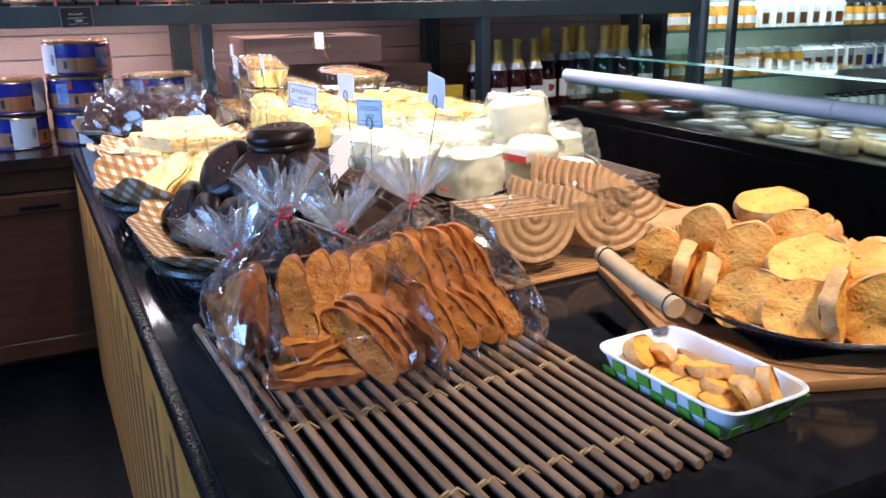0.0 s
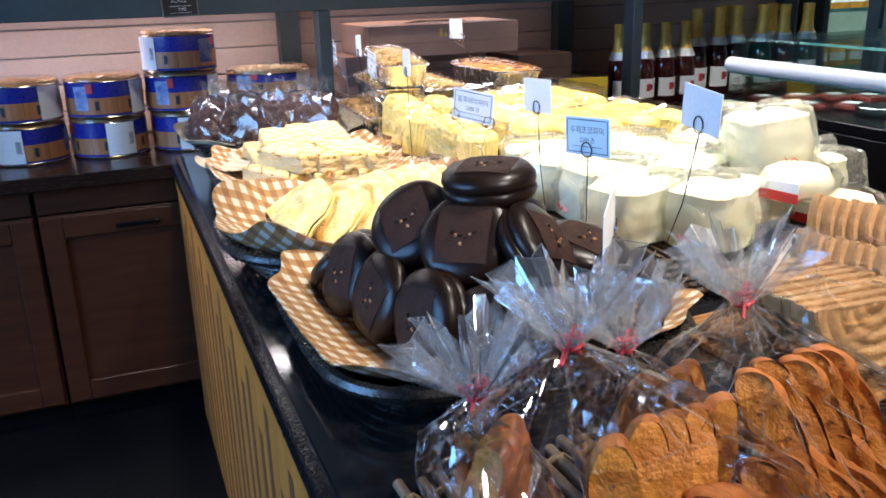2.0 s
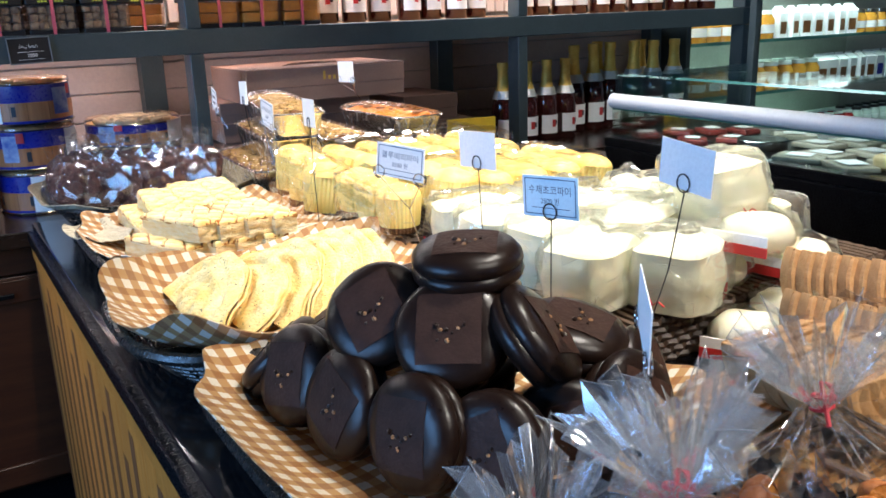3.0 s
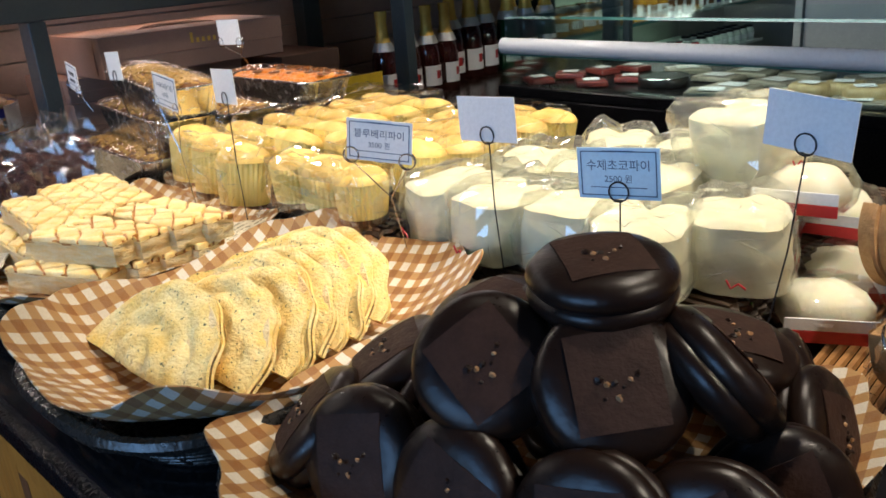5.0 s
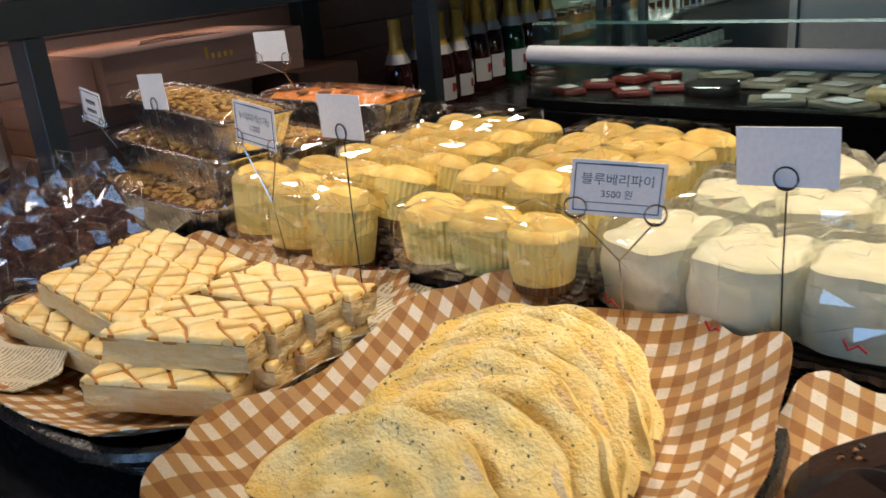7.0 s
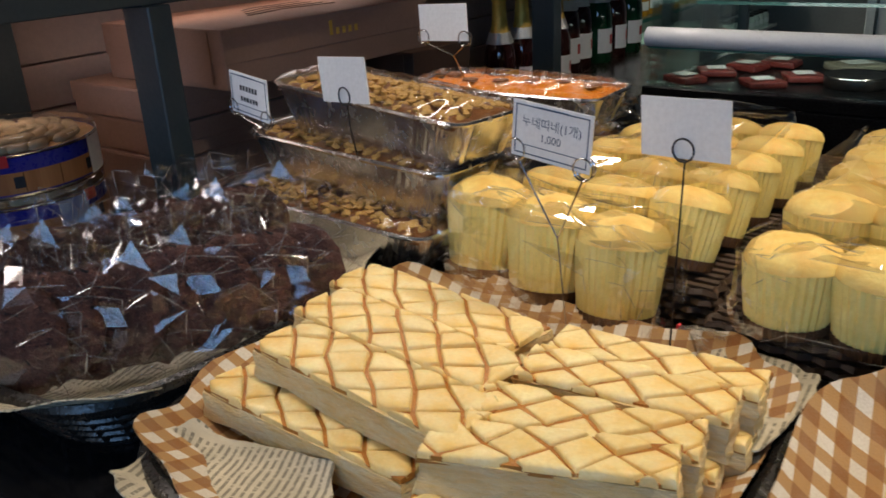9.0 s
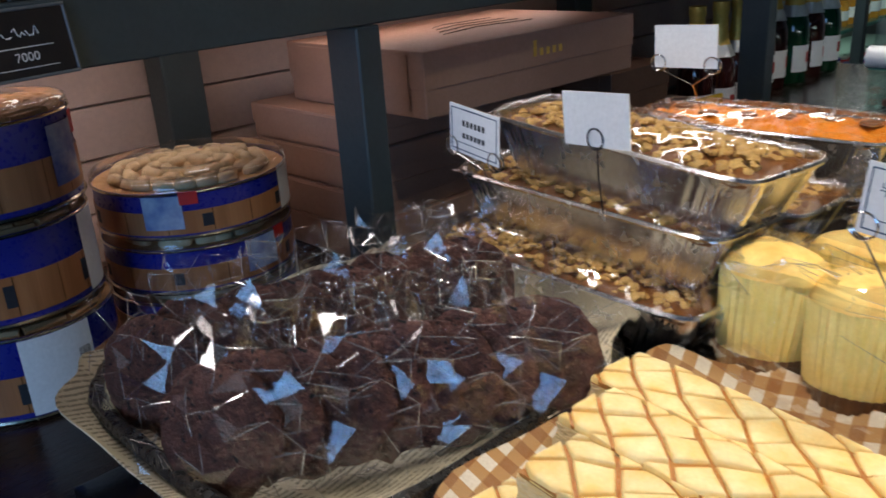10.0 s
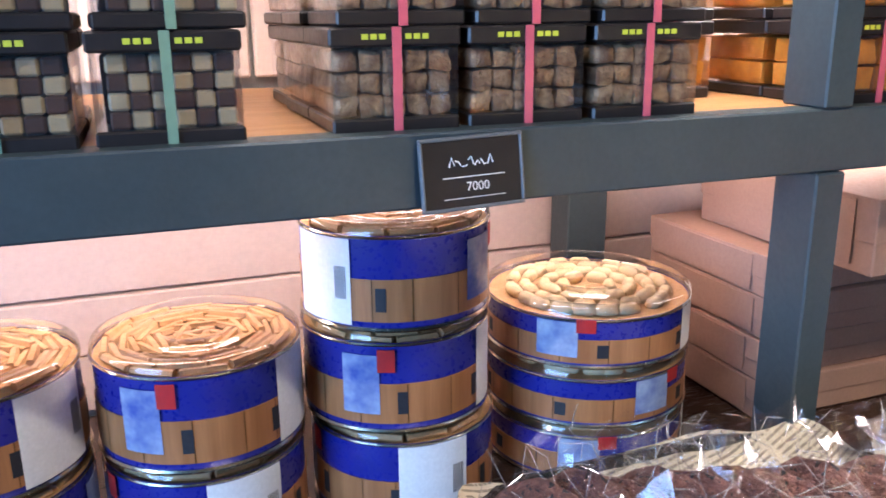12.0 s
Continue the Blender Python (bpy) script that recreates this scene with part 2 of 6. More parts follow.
# dark brown that carries the shadow at the cakes' feet
CAKE_FOOT_SHADE = surf("cake_foot_shade_brown", (0.12, 0.055, 0.02), (0.09, 0.04, 0.015), 0.6, 40, 200, 0.1)
PUFF = surf("puff_pastry", (0.93, 0.79, 0.40), (0.90, 0.61, 0.15), 0.6, 24, 220, 0.6, depth=0.004, sss=0.1, vary=0.1, speck=(170, 0.655, (0.10, 0.10, 0.045)))
PUFF_EDGE = surf("flaky_layers", (0.88, 0.73, 0.44), (0.84, 0.58, 0.22), 0.6, 45, 200, 0.7, stretch=(1, 1, 3.5), sss=0.1, depth=0.004)
ICING = surf("cream_icing", (0.94, 0.78, 0.40), (0.90, 0.60, 0.18), 0.38, 32, 300, 0.2, sss=0.1, vary=0.1)
JAM = surf("baked_jam", (0.54, 0.24, 0.045), (0.36, 0.13, 0.02), 0.4, 60, 200, 0.4)
WHITE_BREAD = surf("white_bread", (0.80, 0.76, 0.60), (0.76, 0.70, 0.48), 0.75, 30, 300, 0.3, sss=0.2)
BISCUIT = surf("brown_biscuit", (0.56, 0.33, 0.14), (0.44, 0.23, 0.085), 0.6, 50, 260, 0.5, vary=0.15, speck=(220, 0.72, (0.16, 0.08, 0.03)))
BISCOTTI = surf("biscotti_face", (0.74, 0.32, 0.045), (0.48, 0.165, 0.022), 0.45, 45, 220, 0.7, vary=0.35, depth=0.003, speck=(110, 0.64, (0.17, 0.06, 0.016)))
BISCOTTI_EDGE = surf("biscotti_crust", (0.52, 0.185, 0.045), (0.34, 0.10, 0.022), 0.42, 50, 260, 0.4, vary=0.2)
TOAST = surf("garlic_toast", (0.87, 0.45, 0.07), (0.81, 0.32, 0.035), 0.45, 28, 200, 0.6, vary=0.2, depth=0.004, speck=(110, 0.66, (0.10, 0.07, 0.02)))
TOAST_EDGE = surf("toast_crust", (0.74, 0.47, 0.19), (0.56, 0.27, 0.07), 0.6, 60, 260, 0.4)
FOIL = surf("pressed_foil", (0.80, 0.80, 0.81), (0.72, 0.72, 0.73), 0.24, 14, 60, 0.10, metal=1.0)
CRUMB = surf("yellow_streusel", (0.62, 0.40, 0.12), (0.46, 0.26, 0.07), 0.6, 70, 300, 0.5)
CARAMEL = surf("brown_glaze", (0.20, 0.075, 0.015), (0.14, 0.05, 0.01), 0.35, 60, 250, 0.3)
ORANGE_TART = surf("orange_custard", (0.72, 0.26, 0.02), (0.60, 0.18, 0.015), 0.3, 30, 150, 0.2)
TIN_BLUE = surf("printed_blue", (0.018, 0.022, 0.25), (0.024, 0.03, 0.30), 0.30, 20, 150, 0.02)
TIN_WOOD = surf("printed_wood", (0.52, 0.23, 0.09), (0.34, 0.13, 0.045), 0.35, 7, 60, 0.02, stretch=(6, 6, 0.4))
TIN_METAL = surf("tin_rim", (0.72, 0.66, 0.52), (0.62, 0.56, 0.44), 0.22, 30, 200, 0.02, metal=1.0)
PALE_BLUE = surf("pale_blue_print", (0.50, 0.58, 0.68), (0.03, 0.07, 0.38), 0.35, 16, 90, 0)
INK = surf("dark_ink", (0.02, 0.02, 0.025), (0.03, 0.03, 0.035), 0.6, 40, 200, 0)
CARD_WHITE = surf("white_card", (0.90, 0.90, 0.90), (0.87, 0.87, 0.88), 0.5, 20, 200, 0.02)
CARD_BLUE = surf("pale_blue_card", (0.72, 0.86, 0.93), (0.68, 0.82, 0.90), 0.5, 20, 200, 0.02)
CARD_LINE = surf("slate_blue_ink", (0.04, 0.08, 0.14), (0.05, 0.09, 0.16), 0.6, 40, 200, 0)
WIRE = surf("bright_wire", (0.55, 0.55, 0.56), (0.42, 0.42, 0.43), 0.2, 50, 200, 0.02, metal=1.0)
WIRE_DARK = surf("dark_wire", (0.05, 0.05, 0.06), (0.03, 0.03, 0.035), 0.3, 50, 200, 0.02, metal=0.8)
RED_TIE = surf("red_twist_tie", (0.60, 0.03, 0.05), (0.5, 0.02, 0.04), 0.4, 50, 200, 0.05)
RED_PRINT = surf("red_print", (0.55, 0.03, 0.03), (0.48, 0.025, 0.025), 0.4, 30, 200, 0.02)
YELLOW_PRINT = surf("yellow_print", (0.80, 0.55, 0.03), (0.72, 0.48, 0.03), 0.5, 30, 200, 0.02)
GREEN_PRINT = surf("green_print", (0.16, 0.42, 0.04), (0.13, 0.36, 0.03), 0.5, 30, 200, 0.02)
TRAY_WHITE = surf("waxed_white_card", (0.80, 0.82, 0.84), (0.75, 0.77, 0.80), 0.45, 20, 200, 0.03)
BOARD_WOOD = surf("oiled_board", (0.40, 0.20, 0.075), (0.28, 0.13, 0.045), 0.45, 8, 90, 0.1, stretch=(0.6, 6, 6))
ROD_WOOD = surf("pale_dowel", (0.50, 0.36, 0.21), (0.42, 0.29, 0.16), 0.55, 8, 90, 0.1, stretch=(6, 6, 0.5))
BOTTLE_DARK = surf("dark_wine_glass", (0.050, 0.010, 0.008), (0.034, 0.009, 0.007), 0.10, 10, 100, 0, coat=0.5)
BOTTLE_GREEN = surf("green_wine_glass", (0.006, 0.045, 0.018), (0.008, 0.055, 0.022), 0.08, 10, 100, 0, coat=0.5)
GOLD_FOIL = surf("gold_foil", (0.86, 0.58, 0.12), (0.74, 0.46, 0.08), 0.42, 60, 250, 0.3, metal=0.35)
SILVER_FOIL = surf("silver_foil", (0.80, 0.80, 0.78), (0.70, 0.70, 0.68), 0.35, 60, 250, 0.5, metal=0.6)
HONEY = surf("amber_juice", (0.50, 0.25, 0.03), (0.38, 0.17, 0.02), 0.12, 20, 90, 0, coat=0.5)
BOX_BLACK = surf("black_box_card", (0.012, 0.010, 0.010), (0.02, 0.016, 0.016), 0.4, 20, 150, 0.05)
LIME_PRINT = surf("lime_print", (0.55, 0.62, 0.05), (0.5, 0.56, 0.05), 0.5, 30, 200, 0)
ALMOND = surf("almond_cookie", (0.60, 0.42, 0.24), (0.24, 0.11, 0.05), 0.5, 70, 260, 0.7, depth=0.004)
ORANGE_COOKIE = surf("orange_cookie", (0.78, 0.36, 0.05), (0.60, 0.24, 0.03), 0.55, 45, 220, 0.4)
COCOA = surf("cocoa_dough", (0.13, 0.06, 0.035), (0.10, 0.045, 0.026), 0.65, 60, 260, 0.3)
VANILLA = surf("vanilla_dough", (0.72, 0.56, 0.33), (0.66, 0.50, 0.28), 0.65, 60, 260, 0.3)
PINK_RIBBON = surf("pink_ribbon", (0.62, 0.12, 0.16), (0.55, 0.10, 0.14), 0.4, 40, 200, 0.05)
GREEN_RIBBON = surf("green_ribbon", (0.20, 0.32, 0.22), (0.17, 0.28, 0.19), 0.4, 40, 200, 0.05)
FRAME_GREY = surf("grey_frame", (0.16, 0.17, 0.18), (0.12, 0.13, 0.14), 0.5, 30, 200, 0.05)
CRACKER = surf("pale_cracker", (0.56, 0.42, 0.22), (0.40, 0.27, 0.12), 0.5, 40, 200, 0.3)
COOLER_BACK = surf("grey_cooler_lining", (0.30, 0.31, 0.28), (0.24, 0.25, 0.22), 0.5, 5, 80, 0.05)
HAM_PINK = surf("cured_meat", (0.30, 0.055, 0.045), (0.20, 0.035, 0.03), 0.3, 40, 200, 0.1)
BEIGE_PACK = surf("beige_packet", (0.40, 0.36, 0.28), (0.30, 0.26, 0.20), 0.3, 30, 160, 0.15)
# lowered specular level on the black surfaces and the chocolates
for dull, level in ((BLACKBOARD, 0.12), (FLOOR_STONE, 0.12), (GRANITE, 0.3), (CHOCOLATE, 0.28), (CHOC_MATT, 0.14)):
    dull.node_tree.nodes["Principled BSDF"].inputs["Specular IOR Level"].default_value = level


# ---- geometry helpers ----
def part(name, bm, material, parent=None, label="", smooth=False):
    me = bpy.data.meshes.new(name)
    bm.normal_update()
    bm.to_mesh(me)
    bm.free()
    me.materials.append(material)
    if smooth:
        me.shade_smooth()
        me.set_sharp_from_angle(angle=radians(50))
    ob = new(name, me)
    if parent:
        ob.parent = parent
    if label:
        tagged(ob, label)
    return ob


def thing(name, label, category, group="", m=None, kind=""):
    ob = tagged(new(name), label, category, group, kind)
    if m is not None:
        ob.matrix_world = m
    return ob


def put(ob, m):
    ob.matrix_basis = m
    return ob


def box(x0, x1, y0, y1, z0, z1, bevel=0.0, bm=None, seg=1):
    bm = bm or bmesh.new()
    made = bmesh.ops.create_cube(bm, size=1)["verts"]
    for v in made:
        v.co = Vector(((x0 + x1) / 2 + v.co.x * (x1 - x0), (y0 + y1) / 2 + v.co.y * (y1 - y0), (z0 + z1) / 2 + v.co.z * (z1 - z0)))
    if bevel:
        edges = list({e for v in made for e in v.link_edges})
        bmesh.ops.bevel(bm, geom=edges, offset=bevel, segments=seg, profile=0.6, affect="EDGES")
    return bm


def lathe(profile, n=32, flutes=0.0, count=0):
    """Profile of (radius, z), from the bottom to the top, turned about z."""
    bm = bmesh.new()
    rings = []
    for r, z in profile:
        if r < 1e-5:
            rings.append([bm.verts.new((0, 0, z))])
        else:
            ring = []
            for i in range(n):
                a = 2 * math.pi * i / n
                k = r * (1 + (flutes * math.cos(count * a) if count else 0))
                ring.append(bm.verts.new((k * math.cos(a), k * math.sin(a), z)))
            rings.append(ring)
    for a, b in zip(rings, rings[1:]):
        for i in range(n):
            j = (i + 1) % n
            if len(a) == 1 and len(b) == 1:
                continue
            if len(a) == 1:
                bm.faces.new((a[0], b[j], b[i]))
            elif len(b) == 1:
                bm.faces.new((a[i], a[j], b[0]))
            else:
                bm.faces.new((a[i], a[j], b[j], b[i]))
    return bm


def tube(points, r, n=6, closed=False, bm=None):
    bm = bm or bmesh.new()
    pts = [Vector(p) for p in points]
    rings = []
    for i, p in enumerate(pts):
        a = pts[i - 1] if (i or closed) else p
        b = pts[(i + 1) % len(pts)] if (i < len(pts) - 1 or closed) else p
        d = (b - a).normalized()
        side = d.orthogonal().normalized() if abs(d.z) > 0.95 else d.cross(Vector((0, 0, 1))).normalized()
        up = side.cross(d)
        rr = r[i] if isinstance(r, (list, tuple)) else r
        rings.append([bm.verts.new(p + rr * (math.cos(2 * math.pi * k / n) * side + math.sin(2 * math.pi * k / n) * up)) for k in range(n)])
    for i in range(len(rings) if closed else len(rings) - 1):
        a, b = rings[i], rings[(i + 1) % len(rings)]
        for k in range(n):
            l = (k + 1) % n
            bm.faces.new((a[k], a[l], b[l], b[k]))
    if not closed:
        bm.faces.new(rings[0][::-1])
        bm.faces.new(rings[-1])
    return bm


def sheet(nu, nv, f, thick=0.0, uv=None, wrap=False):
    """A grid sheet from f(u, v), u and v in 0..1; with a thickness it gets a back and a rim."""
    bm = bmesh.new()
    lay = bm.loops.layers.uv.new("UVMap")
    top = [[bm.verts.new(f(i / nu, j / nv)) for j in range(nv + 1)] for i in range(nu + (0 if wrap else 1))]
    m = len(top)
    where = {}
    for i in range(m):
        for j in range(nv + 1):
            where[top[i][j]] = uv(i / nu, j / nv) if uv else (i / nu, j / nv)
    for i in range(nu):
        for j in range(nv):
            a, b = top[i % m], top[(i + 1) % m]
            bm.faces.new((a[j], b[j], b[j + 1], a[j + 1]))
    if thick:
        bm.normal_update()
        low = {}
        for row in top:
            for v in row:
                low[v] = bm.verts.new(v.co - v.normal * thick)
                where[low[v]] = where[v]
        for fc in list(bm.faces):
            bm.faces.new([low[v] for v in fc.verts][::-1])
        for e in [e for e in bm.edges if len(e.link_faces) == 1 and e.verts[0] in low and e.verts[1] in low]:
            a, b = e.verts
            bm.faces.new((b, a, low[a], low[b]))
        bmesh.ops.recalc_face_normals(bm, faces=bm.faces)
    for fc in bm.faces:
        for lp in fc.loops:
            lp[lay].uv = where[lp.vert]
    return bm


def wob(x, y, z, k, amp):
    return noise.noise(Vector((x * k, y * k, z * k))) * amp


def rumple(bm, k, amp, seed=0.0):
    bm.normal_update()
    for v in bm.verts:
        c = v.co
        v.co = c + v.normal * wob(c.x + seed, c.y - seed, c.z, k, amp)
    return bm


def knead(bm, cuts):
    """Fine rows of points on a block, so that it can be made uneven."""
    bmesh.ops.subdivide_edges(bm, edges=bm.edges, cuts=cuts, use_grid_fill=True)
    return bm


def ridges(bm, share, r, seed):
    """Fine raised ridges along some of the folds of a film, which draw the glints on its creases."""
    rg = random.Random(seed)
    out = bmesh.new()
    for e in bm.edges:
        if rg.random() < share:
            a, b = e.verts[0].co, e.verts[1].co
            if (a - b).length > 1e-4:
                tube([a, (a + b) / 2 + Vector((rg.uniform(-1, 1), rg.uniform(-1, 1), rg.uniform(-1, 1))) * r, b], [r * 0.4, r, r * 0.4], 3, bm=out)
    return out


def film_part(name, bm, material, parent, label, share, r, seed):
    """A film and, under it, the ridges that draw its crease glints."""
    lines = ridges(bm, share, r, seed)
    ob = part(name, bm, material, parent, label)
    tagged(part("creases", lines, CREASE_GLINT, ob, "fine whitish ridges drawing the glints on creases"), kind="stuff")
    return ob


def orient(at, along, facing):
    """Pose whose x axis runs along the one and whose z axis faces the other way as nearly as it can."""
    x = Vector(along).normalized()
    z = Vector(facing)
    z = (z - x * z.dot(x)).normalized()
    y = z.cross(x)
    return Matrix(((x.x, y.x, z.x, at[0]), (x.y, y.y, z.y, at[1]), (x.z, y.z, z.z, at[2]), (0, 0, 0, 1)))


def aim(at, normal, spin=0.0):
    """Pose whose z axis points along normal."""
    q = Vector(normal).normalized().to_track_quat("Z", "Y")
    return Matrix.Translation(at) @ q.to_matrix().to_4x4() @ Matrix.Rotation(radians(spin), 4, "Z")


def lettering(text, size, material, parent, m, name="lettering", align="CENTER"):
    cu = bpy.data.curves.new(name, "FONT")
    cu.body, cu.size, cu.align_x, cu.align_y = text, size, align, "CENTER"
    tmp = bpy.data.objects.new(name, cu)
    scene.collection.objects.link(tmp)
    bpy.context.view_layer.update()
    me = bpy.data.meshes.new_from_object(tmp.evaluated_get(bpy.context.evaluated_depsgraph_get()))
    bpy.data.objects.remove(tmp)
    bpy.data.curves.remove(cu)
    me.materials.clear()
    me.materials.append(material)
    ob = new(name, me)
    ob.parent = parent
    ob.matrix_basis = m
    return ob


# ---- room ----
def structure(name, bm, material, label, category):
    return tagged(part(name, bm, material), label, category, kind="structure")


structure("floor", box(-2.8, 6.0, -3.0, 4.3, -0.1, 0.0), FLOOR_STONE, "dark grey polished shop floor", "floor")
structure("wall_north", box(-2.8, 2.90, 3.58, 3.70, 0, 3.0), WALL_PLASTER, "plain wall behind the shelves", "wall")
structure("wall_north_2", box(2.90, 6.0, 4.18, 4.30, 0, 3.0), WALL_PLASTER, "plain wall behind the cooler", "wall")
structure("wall_return", box(2.90, 2.96, 3.60, 4.18, 0, 3.0), WHITE_METAL, "white side wall beside the cooler", "wall")
structure("wall_south", box(-2.8, 6.0, -3.1, -3.0, 0, 3.0), WALL_PLASTER, "plain rear wall", "wall")
structure("wall_east", box(6.0, 6.1, -3.0, 4.3, 0, 3.0), WALL_PLASTER, "plain side wall", "wall")
wb = box(-2.92, -2.8, -3.0, 4.3, 0, 0.8)
box(-2.92, -2.8, -3.0, 4.3, 2.3, 3.0, bm=wb)
box(-2.92, -2.8, -3.0, 0.05, 0.8, 2.3, bm=wb)
box(-2.92, -2.8, 2.95, 4.3, 0.8, 2.3, bm=wb)
structure("wall_west", wb, WALL_PLASTER, "plain side wall with the shop window opening", "wall")
structure("ceiling", box(-2.9, 6.1, -3.1, 4.3, 3.0, 3.1), CEILING_PAINT, "dark painted ceiling", "ceiling")

# boards of the wall behind the tins
for i in range(9):
    z0 = 0.77 + i * 0.088
    if z0 < 1.19:
        tagged(part("wall_board", box(-2.0, 2.89, 3.555 - 0.004 * (i % 2), 3.579, z0, z0 + 0.084, 0.002), WALL_BOARD), "pinkish beige wall board", "wall", kind="structure")
for i in range(84):
    x0 = -0.9 + i * 0.045
    if x0 < 2.85:
        tagged(part("wall_slat", box(x0, x0 + 0.038, 3.56, 3.579, 1.24, 1.9, 0.003), WALL_BOARD), "pinkish beige upright wall slat", "wall", kind="structure")

# ---- display table ----
table = thing("display_table", "black stone-topped display table with slatted wooden side", "table")
part("tabletop", box(0.122, 1.29, 0.46, 2.925, 0.747, 0.787, 0.004, seg=2), GRANITE, table, "polished black stone top", True)
part("edge_band", box(0.109, 0.146, 0.45, 2.925, 0.735, 0.768, 0.003), BLACKBOARD, table, "black edge moulding")
part("carcass", box(0.1178, 1.27, 0.49, 2.90, 0.0, 0.745), GROOVE_WOOD, table)
part("front_panel", box(0.1185, 1.27, 0.47, 0.489, 0.0, 0.735, 0.002), PANEL_WOOD, table, "golden wooden front panel")
part("top_rail", box(0.1128, 0.1175, 0.47, 2.92, 0.700, 0.734, 0.0008), PANEL_WOOD, table, "golden wooden rail")
y = 0.48
k = 0
while y < 2.84:
    w = 0.040 if k % 2 else 0.058
    part("slat", box(0.1140, 0.1176, y, y + w + 0.0330, 0.0, 0.6990, 0.0006), PANEL_WOOD, table)
    drop = (0.012, 0.080)[k % 2] + 0.006 * (k % 3)
    # dark strip on the slat face: the slot's shaded depth put into colour
    part("slot", box(0.1134, 0.1139, y + w + 0.0010, y + w + 0.0320, 0.004, 0.6990 - drop), GROOVE_WOOD, table, "flat dark strip standing in for a recessed slot")
    y += w + 0.034
    k += 1

# ---- shelf unit along the north wall ----
counter = thing("shelf_counter", "black-topped low counter below the wall shelves", "counter", kind="structure")
part("counter_top", box(-2.0, 2.88, 2.935, 3.55, 0.725, 0.765, 0.003), COUNTER_WOOD, counter, "dark brown polished top")
for i in range(9):
    x0 = -1.82 + i * 0.52
    cab = thing("base_cabinet", "red-brown wooden base cabinet under the black counter", "cabinet", "base cabinets")
    part("body", box(x0, x0 + 0.516, 3.0, 3.54, 0.06, 0.724), CABINET_WOOD, cab)
    part("plinth", box(x0, x0 + 0.516, 3.03, 3.5, 0.0, 0.06), BLACKBOARD, cab)
    door = part("door", box(x0 + 0.004, x0 + 0.512, 2.978, 2.999, 0.075, 0.645, 0.002), CABINET_WOOD, cab)
    for a, b, c, d in ((0.006, 0.064, 0.08, 0.64), (0.452, 0.51, 0.08, 0.64), (0.065, 0.451, 0.08, 0.14), (0.065, 0.451, 0.58, 0.64)):
        part("frame_rail", box(x0 + a, x0 + b, 2.967, 2.979, c, d, 0.002), CABINET_WOOD, door)
    part("finger_pull", box(x0 + 0.20, x0 + 0.32, 2.958, 2.9665, 0.595, 0.607, 0.002), BLACKBOARD, door)
    part("drawer_front", box(x0 + 0.004, x0 + 0.512, 2.975, 2.999, 0.652, 0.72, 0.002), CABINET_WOOD, cab)

unit = thing("shelf_frame", "slate-green painted shelf frame with posts and a beam", "shelf", kind="structure")
part("beam", box(-2.0, 2.84, 2.992, 3.032, 1.163, 1.228, 0.002), STEEL_PAINT, unit)
part("shelf_board", box(-2.0, 2.84, 3.033, 3.555, 1.196, 1.2255, 0.001), BOARD_WOOD, unit, "brown wooden shelf board")
part("back_beam", box(-2.0, 2.84, 3.50, 3.54, 1.155, 1.195, 0.002), STEEL_PAINT, unit)
for px in (-0.52, 0.59, 1.68, 2.80):
    part("post", box(px - 0.019, px + 0.019, 2.989, 3.05, 0.766, 1.162, 0.002), STEEL_PAINT, unit)
    part("post", box(px - 0.019, px + 0.019, 2.989, 3.05, 1.2285, 2.1, 0.002), STEEL_PAINT, unit)
    part("back_post", box(px - 0.04, px + 0.03, 3.47, 3.53, 0.766, 1.154, 0.002), STEEL_PAINT, unit)
part("beam", box(-2.0, 2.84, 2.992, 3.032, 1.66, 1.72, 0.002), STEEL_PAINT, unit)
part("shelf_board", box(-2.0, 2.84, 3.033, 3.555, 1.69, 1.715, 0.001), BOARD_WOOD, unit)


# ---- biscuit tins ----
def patch(r, a0, a1, z0, z1, n=12):
    bm = bmesh.new()
    cols = []
    for i in range(n + 1):
        a = radians(a0 + (a1 - a0) * i / n)
        cols.append([bm.verts.new((q * math.cos(a), q * math.sin(a), z)) for q, z in ((r - 0.0008, z0), (r, z0), (r, z1), (r - 0.0008, z1))])
    for a, b in zip(cols, cols[1:]):
        for j in range(3):
            bm.faces.new((a[j], b[j], b[j + 1], a[j + 1]))
    return bm


